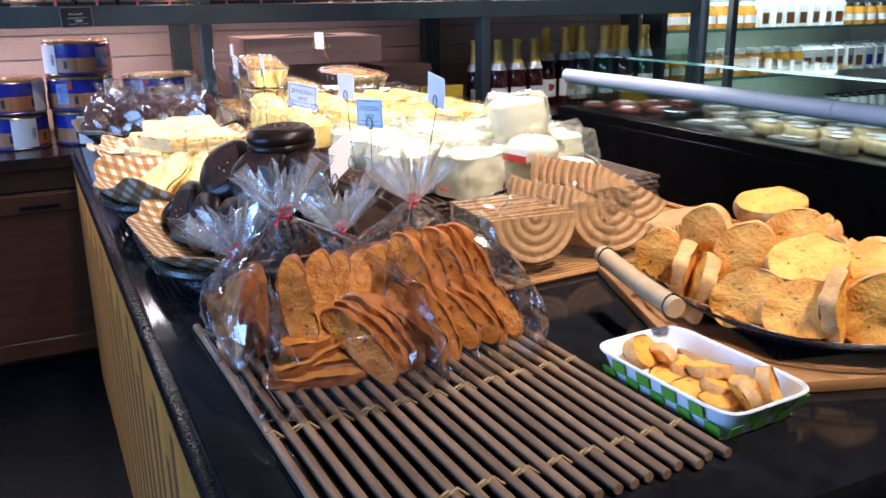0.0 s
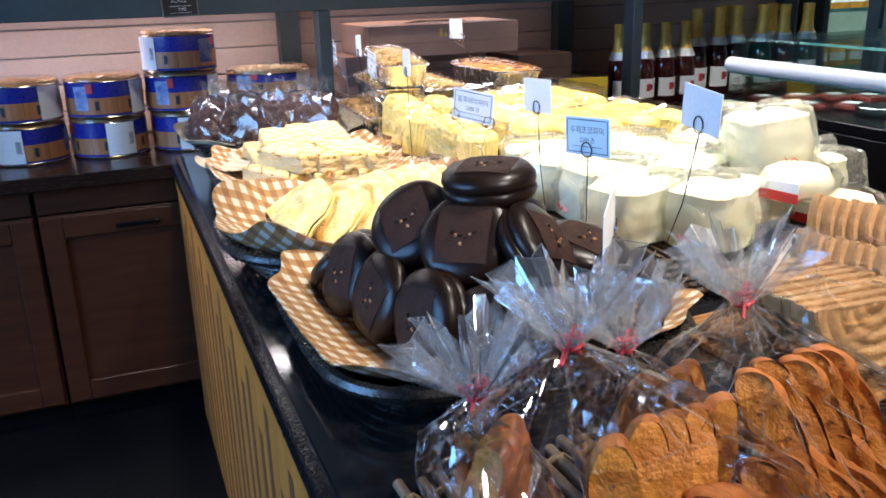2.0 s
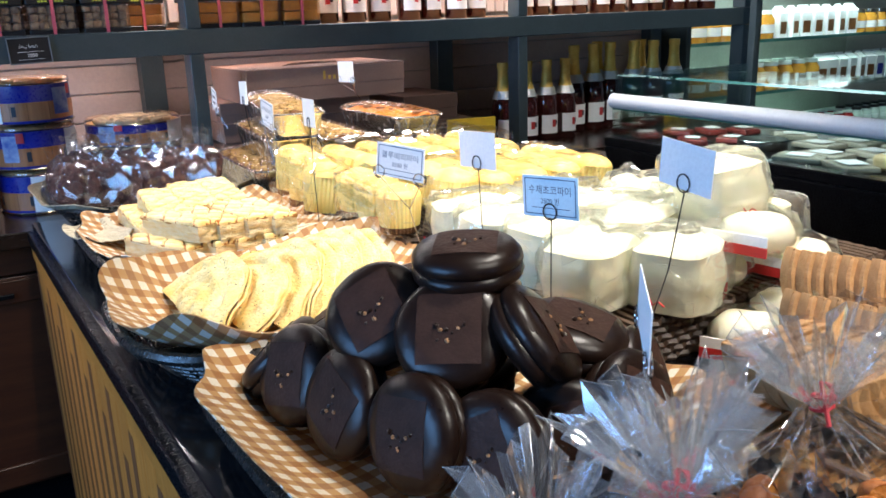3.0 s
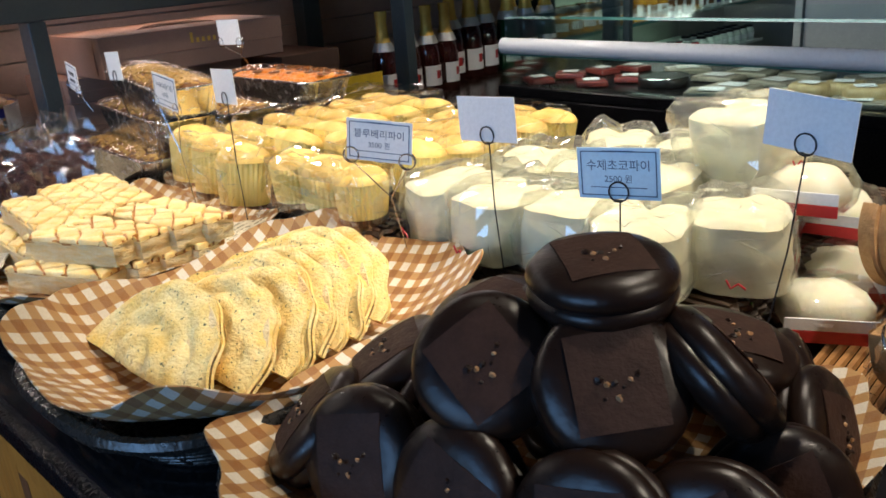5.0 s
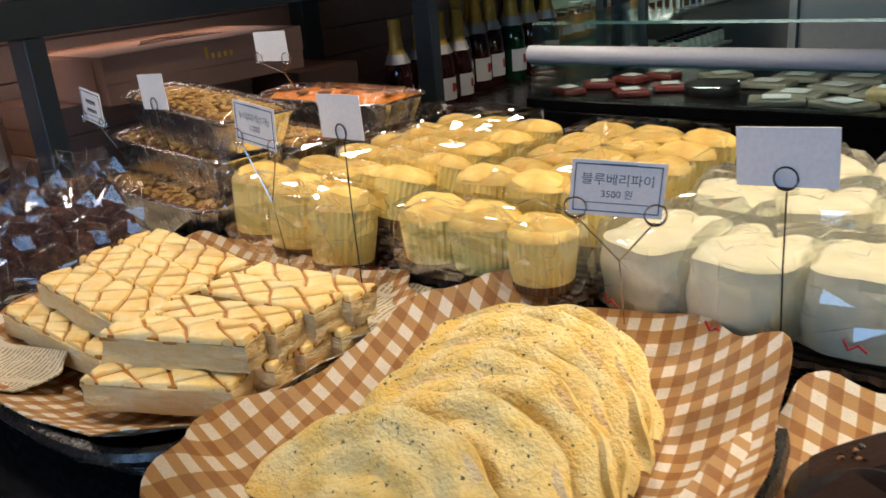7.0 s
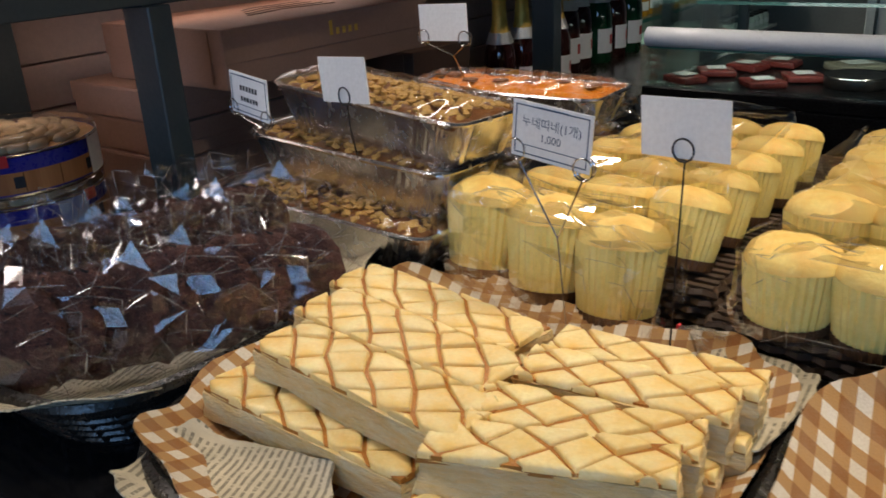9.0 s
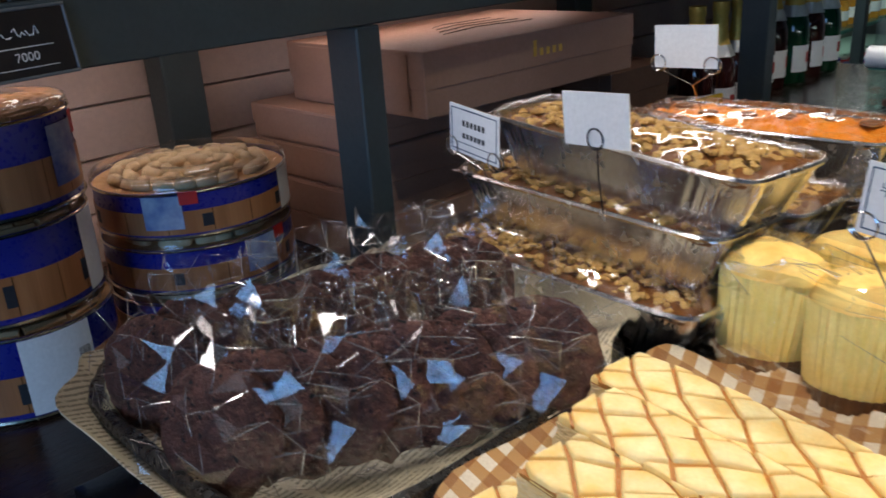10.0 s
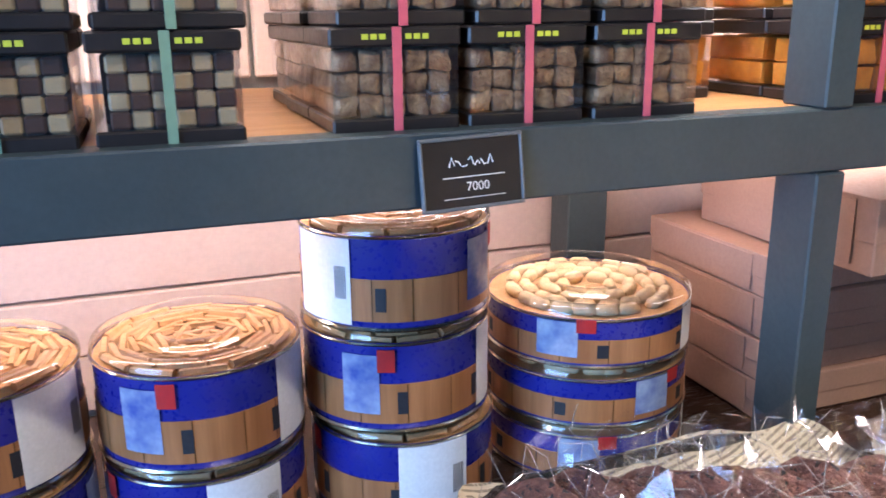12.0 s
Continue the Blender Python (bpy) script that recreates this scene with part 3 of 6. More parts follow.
def biscuit_tin(r, h, seed, swirl):
    rg = random.Random(seed)
    tin = thing("biscuit_tin", "round blue and wood-printed biscuit tin with a clear lid", "tin", "tins on the counter")
    part("body", lathe([(0, 0), (r - 0.004, 0), (r - 0.002, 0.004), (r - 0.002, h - 0.012)], 48), TIN_BLUE, tin, "blue printed side", True)
    part("wood_band", patch(r - 0.0006, 0, 360, h * 0.10, h * 0.50, 64), TIN_WOOD, tin, "band printed like wooden staves", True)
    for i in range(14):
        a = 360 * i / 14 + rg.uniform(-4, 4)
        part("stave_line", patch(r - 0.0001, a, a + 0.7, h * 0.10, h * 0.50, 1), CARAMEL, tin)
    for a in (20, 75, 150, 200, 262, 318):
        part("print_mark", patch(r, a, a + 6, h * 0.20, h * 0.42, 3), INK, tin)
    part("bottom_rim", tube([((r - 0.001) * math.cos(a / 24 * math.pi), (r - 0.001) * math.sin(a / 24 * math.pi), 0.003) for a in range(48)], 0.0028, 6, True), TIN_METAL, tin, "bright metal rim", True)
    part("top_rim", tube([((r - 0.001) * math.cos(a / 24 * math.pi), (r - 0.001) * math.sin(a / 24 * math.pi), h - 0.014) for a in range(48)], 0.0018, 6, True), TIN_METAL, tin, "", True)
    part("label", patch(r + 0.0004, 205, 248, h * 0.06, h * 0.86), CARD_WHITE, tin, "white paper label")
    for i in range(7):
        part("barcode", patch(r + 0.0008, 238 + i * 1.1, 238.5 + i * 1.1, h * 0.3, h * 0.6, 1), INK, tin)
    part("picture", patch(r + 0.0004, 318, 345, h * 0.2, h * 0.78), PALE_BLUE, tin, "pale blue picture")
    part("tag", patch(r + 0.0008, 344, 354, h * 0.62, h * 0.84, 4), RED_PRINT, tin, "red tag")
    part("picture", patch(r + 0.0004, 118, 140, h * 0.2, h * 0.78), PALE_BLUE, tin)
    part("tag", patch(r + 0.0008, 139, 149, h * 0.62, h * 0.84, 4), RED_PRINT, tin)
    bm = bmesh.new()
    if swirl:
        for q, n in ((0.03, 6), (0.055, 12), (0.08, 18), (0.1, 22)):
            if q < r - 0.02:
                for i in range(n):
                    a = 2 * math.pi * i / n + rg.uniform(-0.1, 0.1)
                    c = Vector((q * math.cos(a), q * math.sin(a), h - 0.012 + rg.uniform(-0.002, 0.002)))
                    d = Vector((-math.sin(a), math.cos(a), 0)) * 0.013
                    tube([c - d * 1.1, c - d * 0.7, c + d * 0.7, c + d * 1.1], [0.004, 0.009, 0.009, 0.004], 6, bm=bm)
    else:
        for k in range(10):
            q = 0.008 + k * 0.0096
            n = max(3, int(2 * math.pi * q / 0.046))
            for i in range(n):
                a = 2 * math.pi * i / n + k * 0.9
                c = Vector((q * math.cos(a), q * math.sin(a), h - 0.013 + rg.uniform(-0.001, 0.003)))
                d = Vector((-math.sin(a), math.cos(a), 0)) * 0.023
                tube([c - d, c + d], 0.0050, 6, bm=bm)
    part("biscuits", bm, VANILLA if swirl else BISCUIT, tin, "golden biscuits below the lid", True)
    part("fill", lathe([(r - 0.003, h - 0.016), (0.0, h - 0.016)], 32), BISCUIT, tin)
    part("lid", lathe([(r, h - 0.016), (r, h - 0.003), (r - 0.003, h), (r * 0.82, h), (r * 0.80, h - 0.002), (r * 0.60, h - 0.002), (r * 0.58, h), (r * 0.36, h), (r * 0.34, h - 0.002), (0, h - 0.002)], 48), FILM_FLAT, tin, "clear plastic lid", True)
    return tin


tall = biscuit_tin(0.110, 0.1175, 1, False)
put(tall, pose(0.188, 3.225, 0.7655 + 0.235, 0, 0, -20))
for x, y, z, s in ((0.192, 3.222, 0.7655, 45), (0.186, 3.226, 0.8830, 104), (-0.040, 3.225, 0.7655, 60), (-0.040, 3.222, 0.8830, 105), (-0.268, 3.222, 0.7655, 20), (-0.268, 3.226, 0.8830, 95)):
    copy_thing(tall, pose(x, y, z, 0, 0, s))
wide = biscuit_tin(0.132, 0.075, 2, True)
put(wide, pose(0.455, 3.245, 0.7655, 0, 0, 110))
copy_thing(wide, pose(0.455, 3.243, 0.8405, 0, 0, 150))
copy_thing(wide, pose(0.457, 3.246, 0.9155, 0, 0, 96))
red_tin = thing("red_tin", "red round biscuit tin on the black counter", "tin", m=pose(-0.50, 3.22, 0.7655))
part("body", lathe([(0, 0), (0.105, 0), (0.108, 0.004), (0.108, 0.21), (0, 0.214)], 40), RED_PRINT, red_tin, "", True)
part("rim", tube([(0.108 * math.cos(a / 20 * math.pi), 0.108 * math.sin(a / 20 * math.pi), 0.11) for a in range(40)], 0.002, 6, True), TIN_METAL, red_tin, "bright rim", True)


# ---- card boxes on the counter ----
def card_box(name, x0, x1, y0, y1, z0, z1, material, label, spin=0.0, logo=False):
    cx, cy = (x0 + x1) / 2, (y0 + y1) / 2
    bx = thing(name, label, "box", "card boxes", pose(cx, cy, z0, 0, 0, spin))
    a, b, h = (x1 - x0) / 2, (y1 - y0) / 2, z1 - z0
    part("tray", box(-a + 0.002, a - 0.002, -b + 0.002, b - 0.002, 0, h - 0.002, 0.002), material, bx)
    part("lid", box(-a, a, -b, b, h * 0.42, h, 0.003, seg=2), material, bx)
    part("end_flap", box(-a - 0.0018, -a - 0.0002, -b * 0.8, b * 0.8, h * 0.1, h * 0.94, 0.0004), material, bx)
    if logo:
        for i in range(5):
            part("gold_script", box(-0.02 + i * 0.016, -0.012 + i * 0.016, -b - 0.0006, -b - 0.0001, h * 0.60, h * (0.86 if i == 0 else 0.72)), GOLD_FOIL, bx)
        for i in range(4):
            part("crease", tube([(-0.10 + 0.02 * i, -0.05 + i * 0.03, h + 0.0006), (0.0, -0.03 + i * 0.028, h + 0.0012), (0.12, -0.05 + i * 0.034, h + 0.0006)], 0.0009, 4), KRAFT_SHADED, bx)
    return bx


card_box("gift_box", 0.745, 1.26, 3.055, 3.40, 1.008, 1.106, KRAFT, "large pinkish brown card gift box with gold script", -1.0, True)
for i in range(4):
    card_box("flat_box", 0.70 - 0.004 * (i % 2), 1.20, 3.18 + 0.01 * (i % 2), 3.46, 0.7655 + i * 0.0605, 0.8255 + i * 0.0605, KRAFT, "pinkish brown flat card box in a stack", 0.6 * (i % 2))
# two boxes whose shade is in the card colour
card_box("dark_box", 1.28, 1.55, 3.10, 3.42, 0.7655, 0.90, KRAFT_SHADED, "brown card box with the shade put into its dark colour")
card_box("dark_box", 1.29, 1.50, 3.12, 3.40, 0.9005, 0.985, KRAFT_SHADED, "brown card box with the shade put into its dark colour")
ylw = thing("yellow_card", "bright yellow printed card leaning by the post", "card", m=pose(1.52, 3.07, 0.7655, 0, 0, -8))
part("card", box(-0.09, 0.09, -0.004, 0.004, 0, 0.135, 0.001), YELLOW_PRINT, ylw)


# ---- bottles ----
def bottle(name, glass, foil, label, tag, h=0.30, r=0.042, sparkling=True):
    b = thing(name, label, "bottle", tag)
    if sparkling:
        prof = [(0, 0), (r * 0.93, 0), (r, 0.006), (r, h * 0.44), (r * 0.93, h * 0.52), (r * 0.68, h * 0.62), (r * 0.45, h * 0.72), (r * 0.37, h * 0.80), (r * 0.36, h * 0.95), (0, h * 0.955)]
    else:
        prof = [(0, 0), (r * 0.93, 0), (r, 0.006), (r, h * 0.60), (r * 0.92, h * 0.66), (r * 0.55, h * 0.73), (r * 0.36, h * 0.78), (r * 0.34, h * 0.97), (0, h * 0.975)]
    part("glass_body", lathe(prof, 24), glass, b, "", True)
    part("neck_foil", lathe([(r * 0.62, h * 0.665), (r * 0.52, h * 0.72), (r * 0.46, h * 0.80), (r * 0.43, h * 0.92), (r * 0.48, h * 0.93), (r * 0.48, h), (0, h + 0.002)], 20), foil, b, "gold neck foil" if foil is GOLD_FOIL else "dark neck foil", True)
    if sparkling:
        part("collar", lathe([(r * 0.86, h * 0.575), (r * 0.72, h * 0.63), (r * 0.64, h * 0.67)], 30, 0.07, 6), SILVER_FOIL, b, "silver foil collar", True)
    part("label", patch(r + 0.0005, 190, 330, h * 0.10, h * 0.33), CARD_WHITE, b, "white paper label")
    part("emblem", patch(r + 0.001, 245, 268, h * 0.18, h * 0.27, 4), RED_PRINT, b)
    part("emblem", patch(r + 0.001, 268, 282, h * 0.20, h * 0.26, 3), INK, b)
    return b


red_fizz = bottle("sparkling_wine", BOTTLE_DARK, GOLD_FOIL, "dark red sparkling wine bottle with gold foil neck", "sparkling wine")
green_fizz = bottle("sparkling_wine", BOTTLE_GREEN, GOLD_FOIL, "green sparkling wine bottle with gold foil neck", "sparkling wine")
put(red_fizz, pose(1.747, 3.20, 0.7655, 0, 0, 20))
put(green_fizz, pose(2.73, 3.30, 0.7655, 0, 0, 14) @ Matrix.Scale(1.13, 4))
for i, (x, y, s, g) in enumerate(((1.857, 3.2, 1, 0), (1.95, 3.2, 1, 0), (2.04, 3.2, 1, 0), (2.168, 3.3, 1.13, 0), (2.271, 3.3, 1.13, 0), (2.369, 3.31, 1.14, 0), (2.39, 3.41, 1.14, 0), (2.493, 3.3, 1.14, 1), (2.605, 3.3, 1.13, 0), (2.64, 3.41, 1.13, 1))):
    copy_thing(green_fizz if g else red_fizz, pose(x, y, 0.7655, 0, 0, 10 + 9 * (i % 3)) @ Matrix.Scale(s if not g else s / 1.13, 4))

still = bottle("wine_bottle", BOTTLE_DARK, BOX_BLACK, "dark wine bottle with a pale label on the shelf", "shelf wine", 0.31, 0.038, False)
put(still, pose(1.05, 3.16, 1.2265))
for i, x in enumerate((1.14, 1.24, 1.34, 1.43, 1.52, 1.61, 1.80, 1.89, 1.98, 2.07, 2.16, 2.26, 2.36, 2.46, 2.56, 2.66, 2.74)):
    copy_thing(still, pose(x, 3.15 + 0.02 * (i % 2), 1.2265, 0, 0, 12 * (i % 4)))


# ---- clear biscuit boxes on the upper shelf ----
def clear_box(fill, ribbon, label, w=0.113, d=0.115):
    h = 0.088
    bx = thing("biscuit_box", label, "biscuit box", "biscuit boxes on the shelf")
    part("base", box(-w / 2, w / 2, 0, d, 0, 0.013, 0.002), BOX_BLACK, bx, "black card base")
    part("lid", box(-w / 2 - 0.001, w / 2 + 0.001, -0.001, d + 0.001, 0.072, h, 0.002), BOX_BLACK, bx, "black card lid")
    part("window_wall", box(-w / 2 + 0.001, w / 2 - 0.001, 0.001, d - 0.001, 0.0132, 0.0718), FILM, bx, "clear plastic wall")
    rg = random.Random(len(label))
    if fill == "check":
        for tone, col in ((0, COCOA), (1, VANILLA)):
            bm = bmesh.new()
            for i in range(6):
                for j in range(4):
                    if (i + j) % 2 == tone:
                        sx = -0.045 + i * 0.0162
                        box(sx, sx + 0.0155, 0.006 + rg.uniform(0, 0.003), 0.05, 0.0135 + j * 0.0142, 0.0135 + j * 0.0142 + 0.0138, 0.002, bm=bm)
            part("vanilla_squares" if tone else "cocoa_squares", bm, col, bx, "cream biscuit squares" if tone else "cocoa biscuit squares")
        part("stack_behind", box(-0.05, 0.05, 0.052, d - 0.006, 0.0135, 0.068), COCOA, bx)
    else:
        n = 5 if fill == "almond" else 2
        for i in range(n):
            for j in range(3 if fill == "almond" else 2):
                stepx, stepz = 0.104 / n, 0.056 / (3 if fill == "almond" else 2)
                bm = rumple(box(-0.052 + i * stepx, -0.0535 + (i + 1) * stepx, 0.006, d - 0.008, 0.0135 + j * stepz, 0.013 + (j + 1) * stepz, 0.004, seg=2), 90, 0.004, i * 3 + j)
                part("biscuit", bm, ALMOND if fill == "almond" else ORANGE_COOKIE, bx, "", True)
    part("ribbon", box(-0.004, 0.004, -0.0025, -0.0012, 0.0, h), ribbon, bx, "narrow ribbon")
    for i in range(8):
        if abs(i - 3.5) > 0.6:
            part("print", box(-0.030 + i * 0.0075, -0.0245 + i * 0.0075, -0.0018, -0.0011, 0.078, 0.0825), LIME_PRINT, bx)
    return bx


alm = clear_box("almond", PINK_RIBBON, "clear box of almond biscuits with pink ribbon")
chk = clear_box("check", GREEN_RIBBON, "clear box of chequered biscuits with green ribbon")
org = clear_box("orange", PINK_RIBBON, "clear box of orange biscuits with pink ribbon")
for first, xs, deep, high, yb in ((alm, (0.135, 0.258, 0.383), 3, 3, 3.018), (chk, (-0.050, -0.175, -0.30, -0.43), 2, 3, 3.016), (org, (0.675, 0.795, 0.915), 2, 2, 3.02)):
    lead = True
    for x in xs:
        for j in range(deep):
            for k in range(high):
                m = pose(x + 0.003 * ((k * 5 + j) % 3 - 1), yb + j * 0.12, 1.2262 + k * 0.0888, 0, 0, ((k * 7 + j * 3) % 5 - 2) * 0.6)
                if lead:
                    put(first, m)
                    lead = False
                else:
                    copy_thing(first, m)
for k in range(3):
    copy_thing(org, pose(0.505, 3.16, 1.2262 + k * 0.0888, 0, 0, 0))
    copy_thing(org, pose(0.505, 3.28, 1.2262 + k * 0.0888, 0, 0, 0))

sign = thing("shelf_sign", "small black price sign with silver frame on the beam", "sign", m=pose(0.187, 2.986, 1.193, -6, 0, 2) @ Matrix.Rotation(radians(-1.5), 4, "Y"))
part("plate", box(-0.046, 0.046, -0.003, 0.001, -0.030, 0.030, 0.001), BOX_BLACK, sign)
for a, b, c, d in ((-0.048, 0.048, 0.0285, 0.0315), (-0.048, 0.048, -0.0315, -0.0285), (-0.048, -0.0455, -0.0284, 0.0284), (0.0455, 0.048, -0.0284, 0.0284)):
    part("frame", box(a, b, -0.005, 0.0012, c, d, 0.0008), FRAME_GREY, sign, "silver frame")
for i in range(7):
    part("chalk_stroke", tube([(-0.022 + i * 0.006, -0.0034, 0.006 + 0.005 * (i % 2)), (-0.019 + i * 0.006, -0.0034, 0.014 - 0.004 * (i % 3)), (-0.017 + i * 0.006, -0.0034, 0.007)], 0.0006, 4), CARD_WHITE, sign)
part("chalk_line", box(-0.028, 0.03, -0.0036, -0.0031, -0.0035, -0.0027), CARD_WHITE, sign)
part("chalk_line", box(-0.028, 0.03, -0.0036, -0.0031, -0.0215, -0.0209), CARD_WHITE, sign)
lettering("7000", 0.011, CARD_WHITE, sign, pose(0.004, -0.0034, -0.012, 90, 0, 0))


# ---- baskets with liners ----
def oval(a, n, ax, ay):
    c, s = math.cos(a), math.sin(a)
    return ax * math.copysign(abs(c) ** (2 / n), c), ay * math.copysign(abs(s) ** (2 / n), s)


def cane_basket(cx, cy, ax, ay, z0, z1, n, label, spin=0.0):
    b = thing("display_basket", label, "basket", "lined baskets", pose(cx, cy, z0, 0, 0, spin))
    h = z1 - z0
    m = 72
    for k in range(6):
        q = 0.80 + 0.20 * k / 5
        pts = [(*oval(2 * math.pi * i / m, n, ax * q, ay * q), 0.005 + (h - 0.01) * k / 5) for i in range(m)]
        part("rim" if k == 5 else "cane", tube(pts, [0.0088 + 0.0022 * (i % 8 == 0) for i in range(m)] if k == 5 else 0.004, 7, True), BLACK_CANE, b, "black cane rim" if k == 5 else "", True)
    for i in range(28):
        a = 2 * math.pi * i / 28
        x0, y0 = oval(a, n, ax * 0.80, ay * 0.80)
        x1, y1 = oval(a, n, ax, ay)
        part("upright", tube([(x0, y0, 0.003), (x1, y1, h)], 0.0035, 5), BLACK_CANE, b)
    bm = bmesh.new()
    loop = [bm.verts.new((*oval(2 * math.pi * i / m, n, ax * 0.80, ay * 0.80), 0.0)) for i in range(m)]
    f = bm.faces.new(loop)
    ex = bmesh.ops.extrude_face_region(bm, geom=[f])
    for v in ex["geom"]:
        if isinstance(v, bmesh.types.BMVert):
            v.co.z += 0.006
    part("base", bm, BLACK_CANE, b)
    return b


def liner(name, cx, cy, ax, ay, zmid, zrim, n, material, label, spin=0.0, seed=0.0, over=1.04, corner=0.012):
    """A cloth or paper laid into a basket: flat in the middle, up and over the rim with an uneven edge."""
    def f(u, v):
        a = 2 * math.pi * u
        q = v * over * (1 + 0.03 * math.sin(9 * a + seed) * v * v)
        x, y = oval(a, n, ax * q, ay * q)
        t = max(0.0, (q - 0.62) / 0.38)
        z = zmid + (zrim - zmid) * min(1.15, t) ** 1.4
        z += wob(x + seed, y, 0, 12, 0.006) * (0.3 + v) + wob(x, y + seed, 1, 45, 0.002)
        z += corner * abs(math.sin(2 * a)) ** 3 * v ** 6
        return Vector((x, y, z))
    def uv(u, v):
        c = f(u, v)
        return (c.x * 0.98 + c.y * 0.19 + 1.0, c.y * 0.98 - c.x * 0.19 + 1.0)
    ob = thing(name, label, "liner", "basket liners", pose(cx, cy, 0, 0, 0, spin))
    part("sheet", sheet(96, 22, f, 0.0016, uv, wrap=True), material, ob, "", True)
    return ob


cane_basket(0.385, 1.455, 0.235, 0.235, 0.7875, 0.842, 4, "black cane basket holding chocolate pies")
liner("gingham_cloth", 0.385, 1.455, 0.235, 0.235, 0.808, 0.852, 4, BROWN_CHECK, "brown and white gingham cloth lining the pie basket", 0, 0.0)
cane_basket(0.370, 1.876, 0.255, 0.213, 0.7875, 0.850, 3, "black cane basket holding folded herb pastries")
liner("gingham_cloth", 0.370, 1.874, 0.255, 0.208, 0.815, 0.868, 3, BROWN_CHECK, "brown and white gingham cloth under folded pastries", 0, 3.1, 1.03, 0.03)
cane_basket(0.385, 2.335, 0.225, 0.243, 0.7875, 0.852, 4, "black cane basket holding iced pastry bars")
liner("gingham_cloth", 0.385, 2.335, 0.220, 0.232, 0.820, 0.858, 4, BROWN_CHECK, "brown gingham cloth under iced pastry bars", 0, 5.3, 1.03)
liner("newsprint_paper", 0.196, 2.440, 0.050, 0.085, 0.846, 0.852, 4, PRINT_PAPER, "cream newsprint sheet at the basket edge", 8, 2.2)
liner("newsprint_paper", 0.510, 2.150, 0.085, 0.055, 0.856, 0.864, 4, PRINT_PAPER, "cream newsprint sheet at the basket edge", -6, 8.2, 1.0, 0.0)
cane_basket(0.385, 2.80, 0.228, 0.215, 0.7875, 0.866, 4, "black cane basket holding bagged chocolate cookies")
liner("newsprint_paper", 0.375, 2.80, 0.240, 0.215, 0.830, 0.860, 4, PRINT_PAPER, "cream newsprint paper lining the cookie basket", 0, 7.7, 1.03, 0.018)


# ---- chocolate pies ----
def chocolate_pie():
    pie = thing("chocolate_pie", "round dark chocolate coated pie with chopped nuts", "chocolate pie", "chocolate pies")
    r, h = 0.058, 0.044
    prof = [(0, 0.001), (r * 0.6, 0.0), (r * 0.86, 0.003), (r * 0.97, 0.010), (r, 0.016), (r * 0.965, 0.0205), (r * 0.94, 0.022), (r * 0.965, 0.0235), (r, 0.028), (r * 0.975, 0.035), (r * 0.86, 0.042), (r * 0.62, 0.045), (0, 0.0455)]
    part("coating", rumple(lathe(prof, 40), 35, 0.0012), CHOCOLATE, pie, "glossy chocolate coating", True)
    s = 0.032

    def crown(q):
        tab = ((0, 0.0455), (r * 0.62, 0.045), (r * 0.86, 0.042), (r * 0.975, 0.035))
        for (q0, z0), (q1, z1) in zip(tab, tab[1:]):
            if q <= q1:
                return z0 + (z1 - z0) * (q - q0) / (q1 - q0)
        return 0.034
    bm = sheet(8, 8, lambda u, v: Vector(((u - 0.5) * 2 * s, (v - 0.5) * 2 * s * 1.1, crown(math.hypot((u - 0.5) * 2 * s, (v - 0.5) * 2.2 * s)) + 0.0011)), 0.0006)
    # thin square of matt, paler brown that follows the crown
    part("dull_square", bm, CHOC_MATT, pie, "dull greyish square on the top", True)
    rg = random.Random(3)
    for i in range(9):
        bm = bmesh.new()
        bmesh.ops.create_icosphere(bm, subdivisions=1, radius=rg.uniform(0.0016, 0.0038))
        a, q = rg.uniform(0, 6.28), rg.uniform(0.002, 0.018)
        bmesh.ops.translate(bm, verts=bm.verts, vec=(q * math.cos(a), q * math.sin(a), 0.0465))
        part("nut_piece", rumple(bm, 300, 0.002, i), NUT if i % 3 == 0 else CHOCOLATE, pie)
    return pie


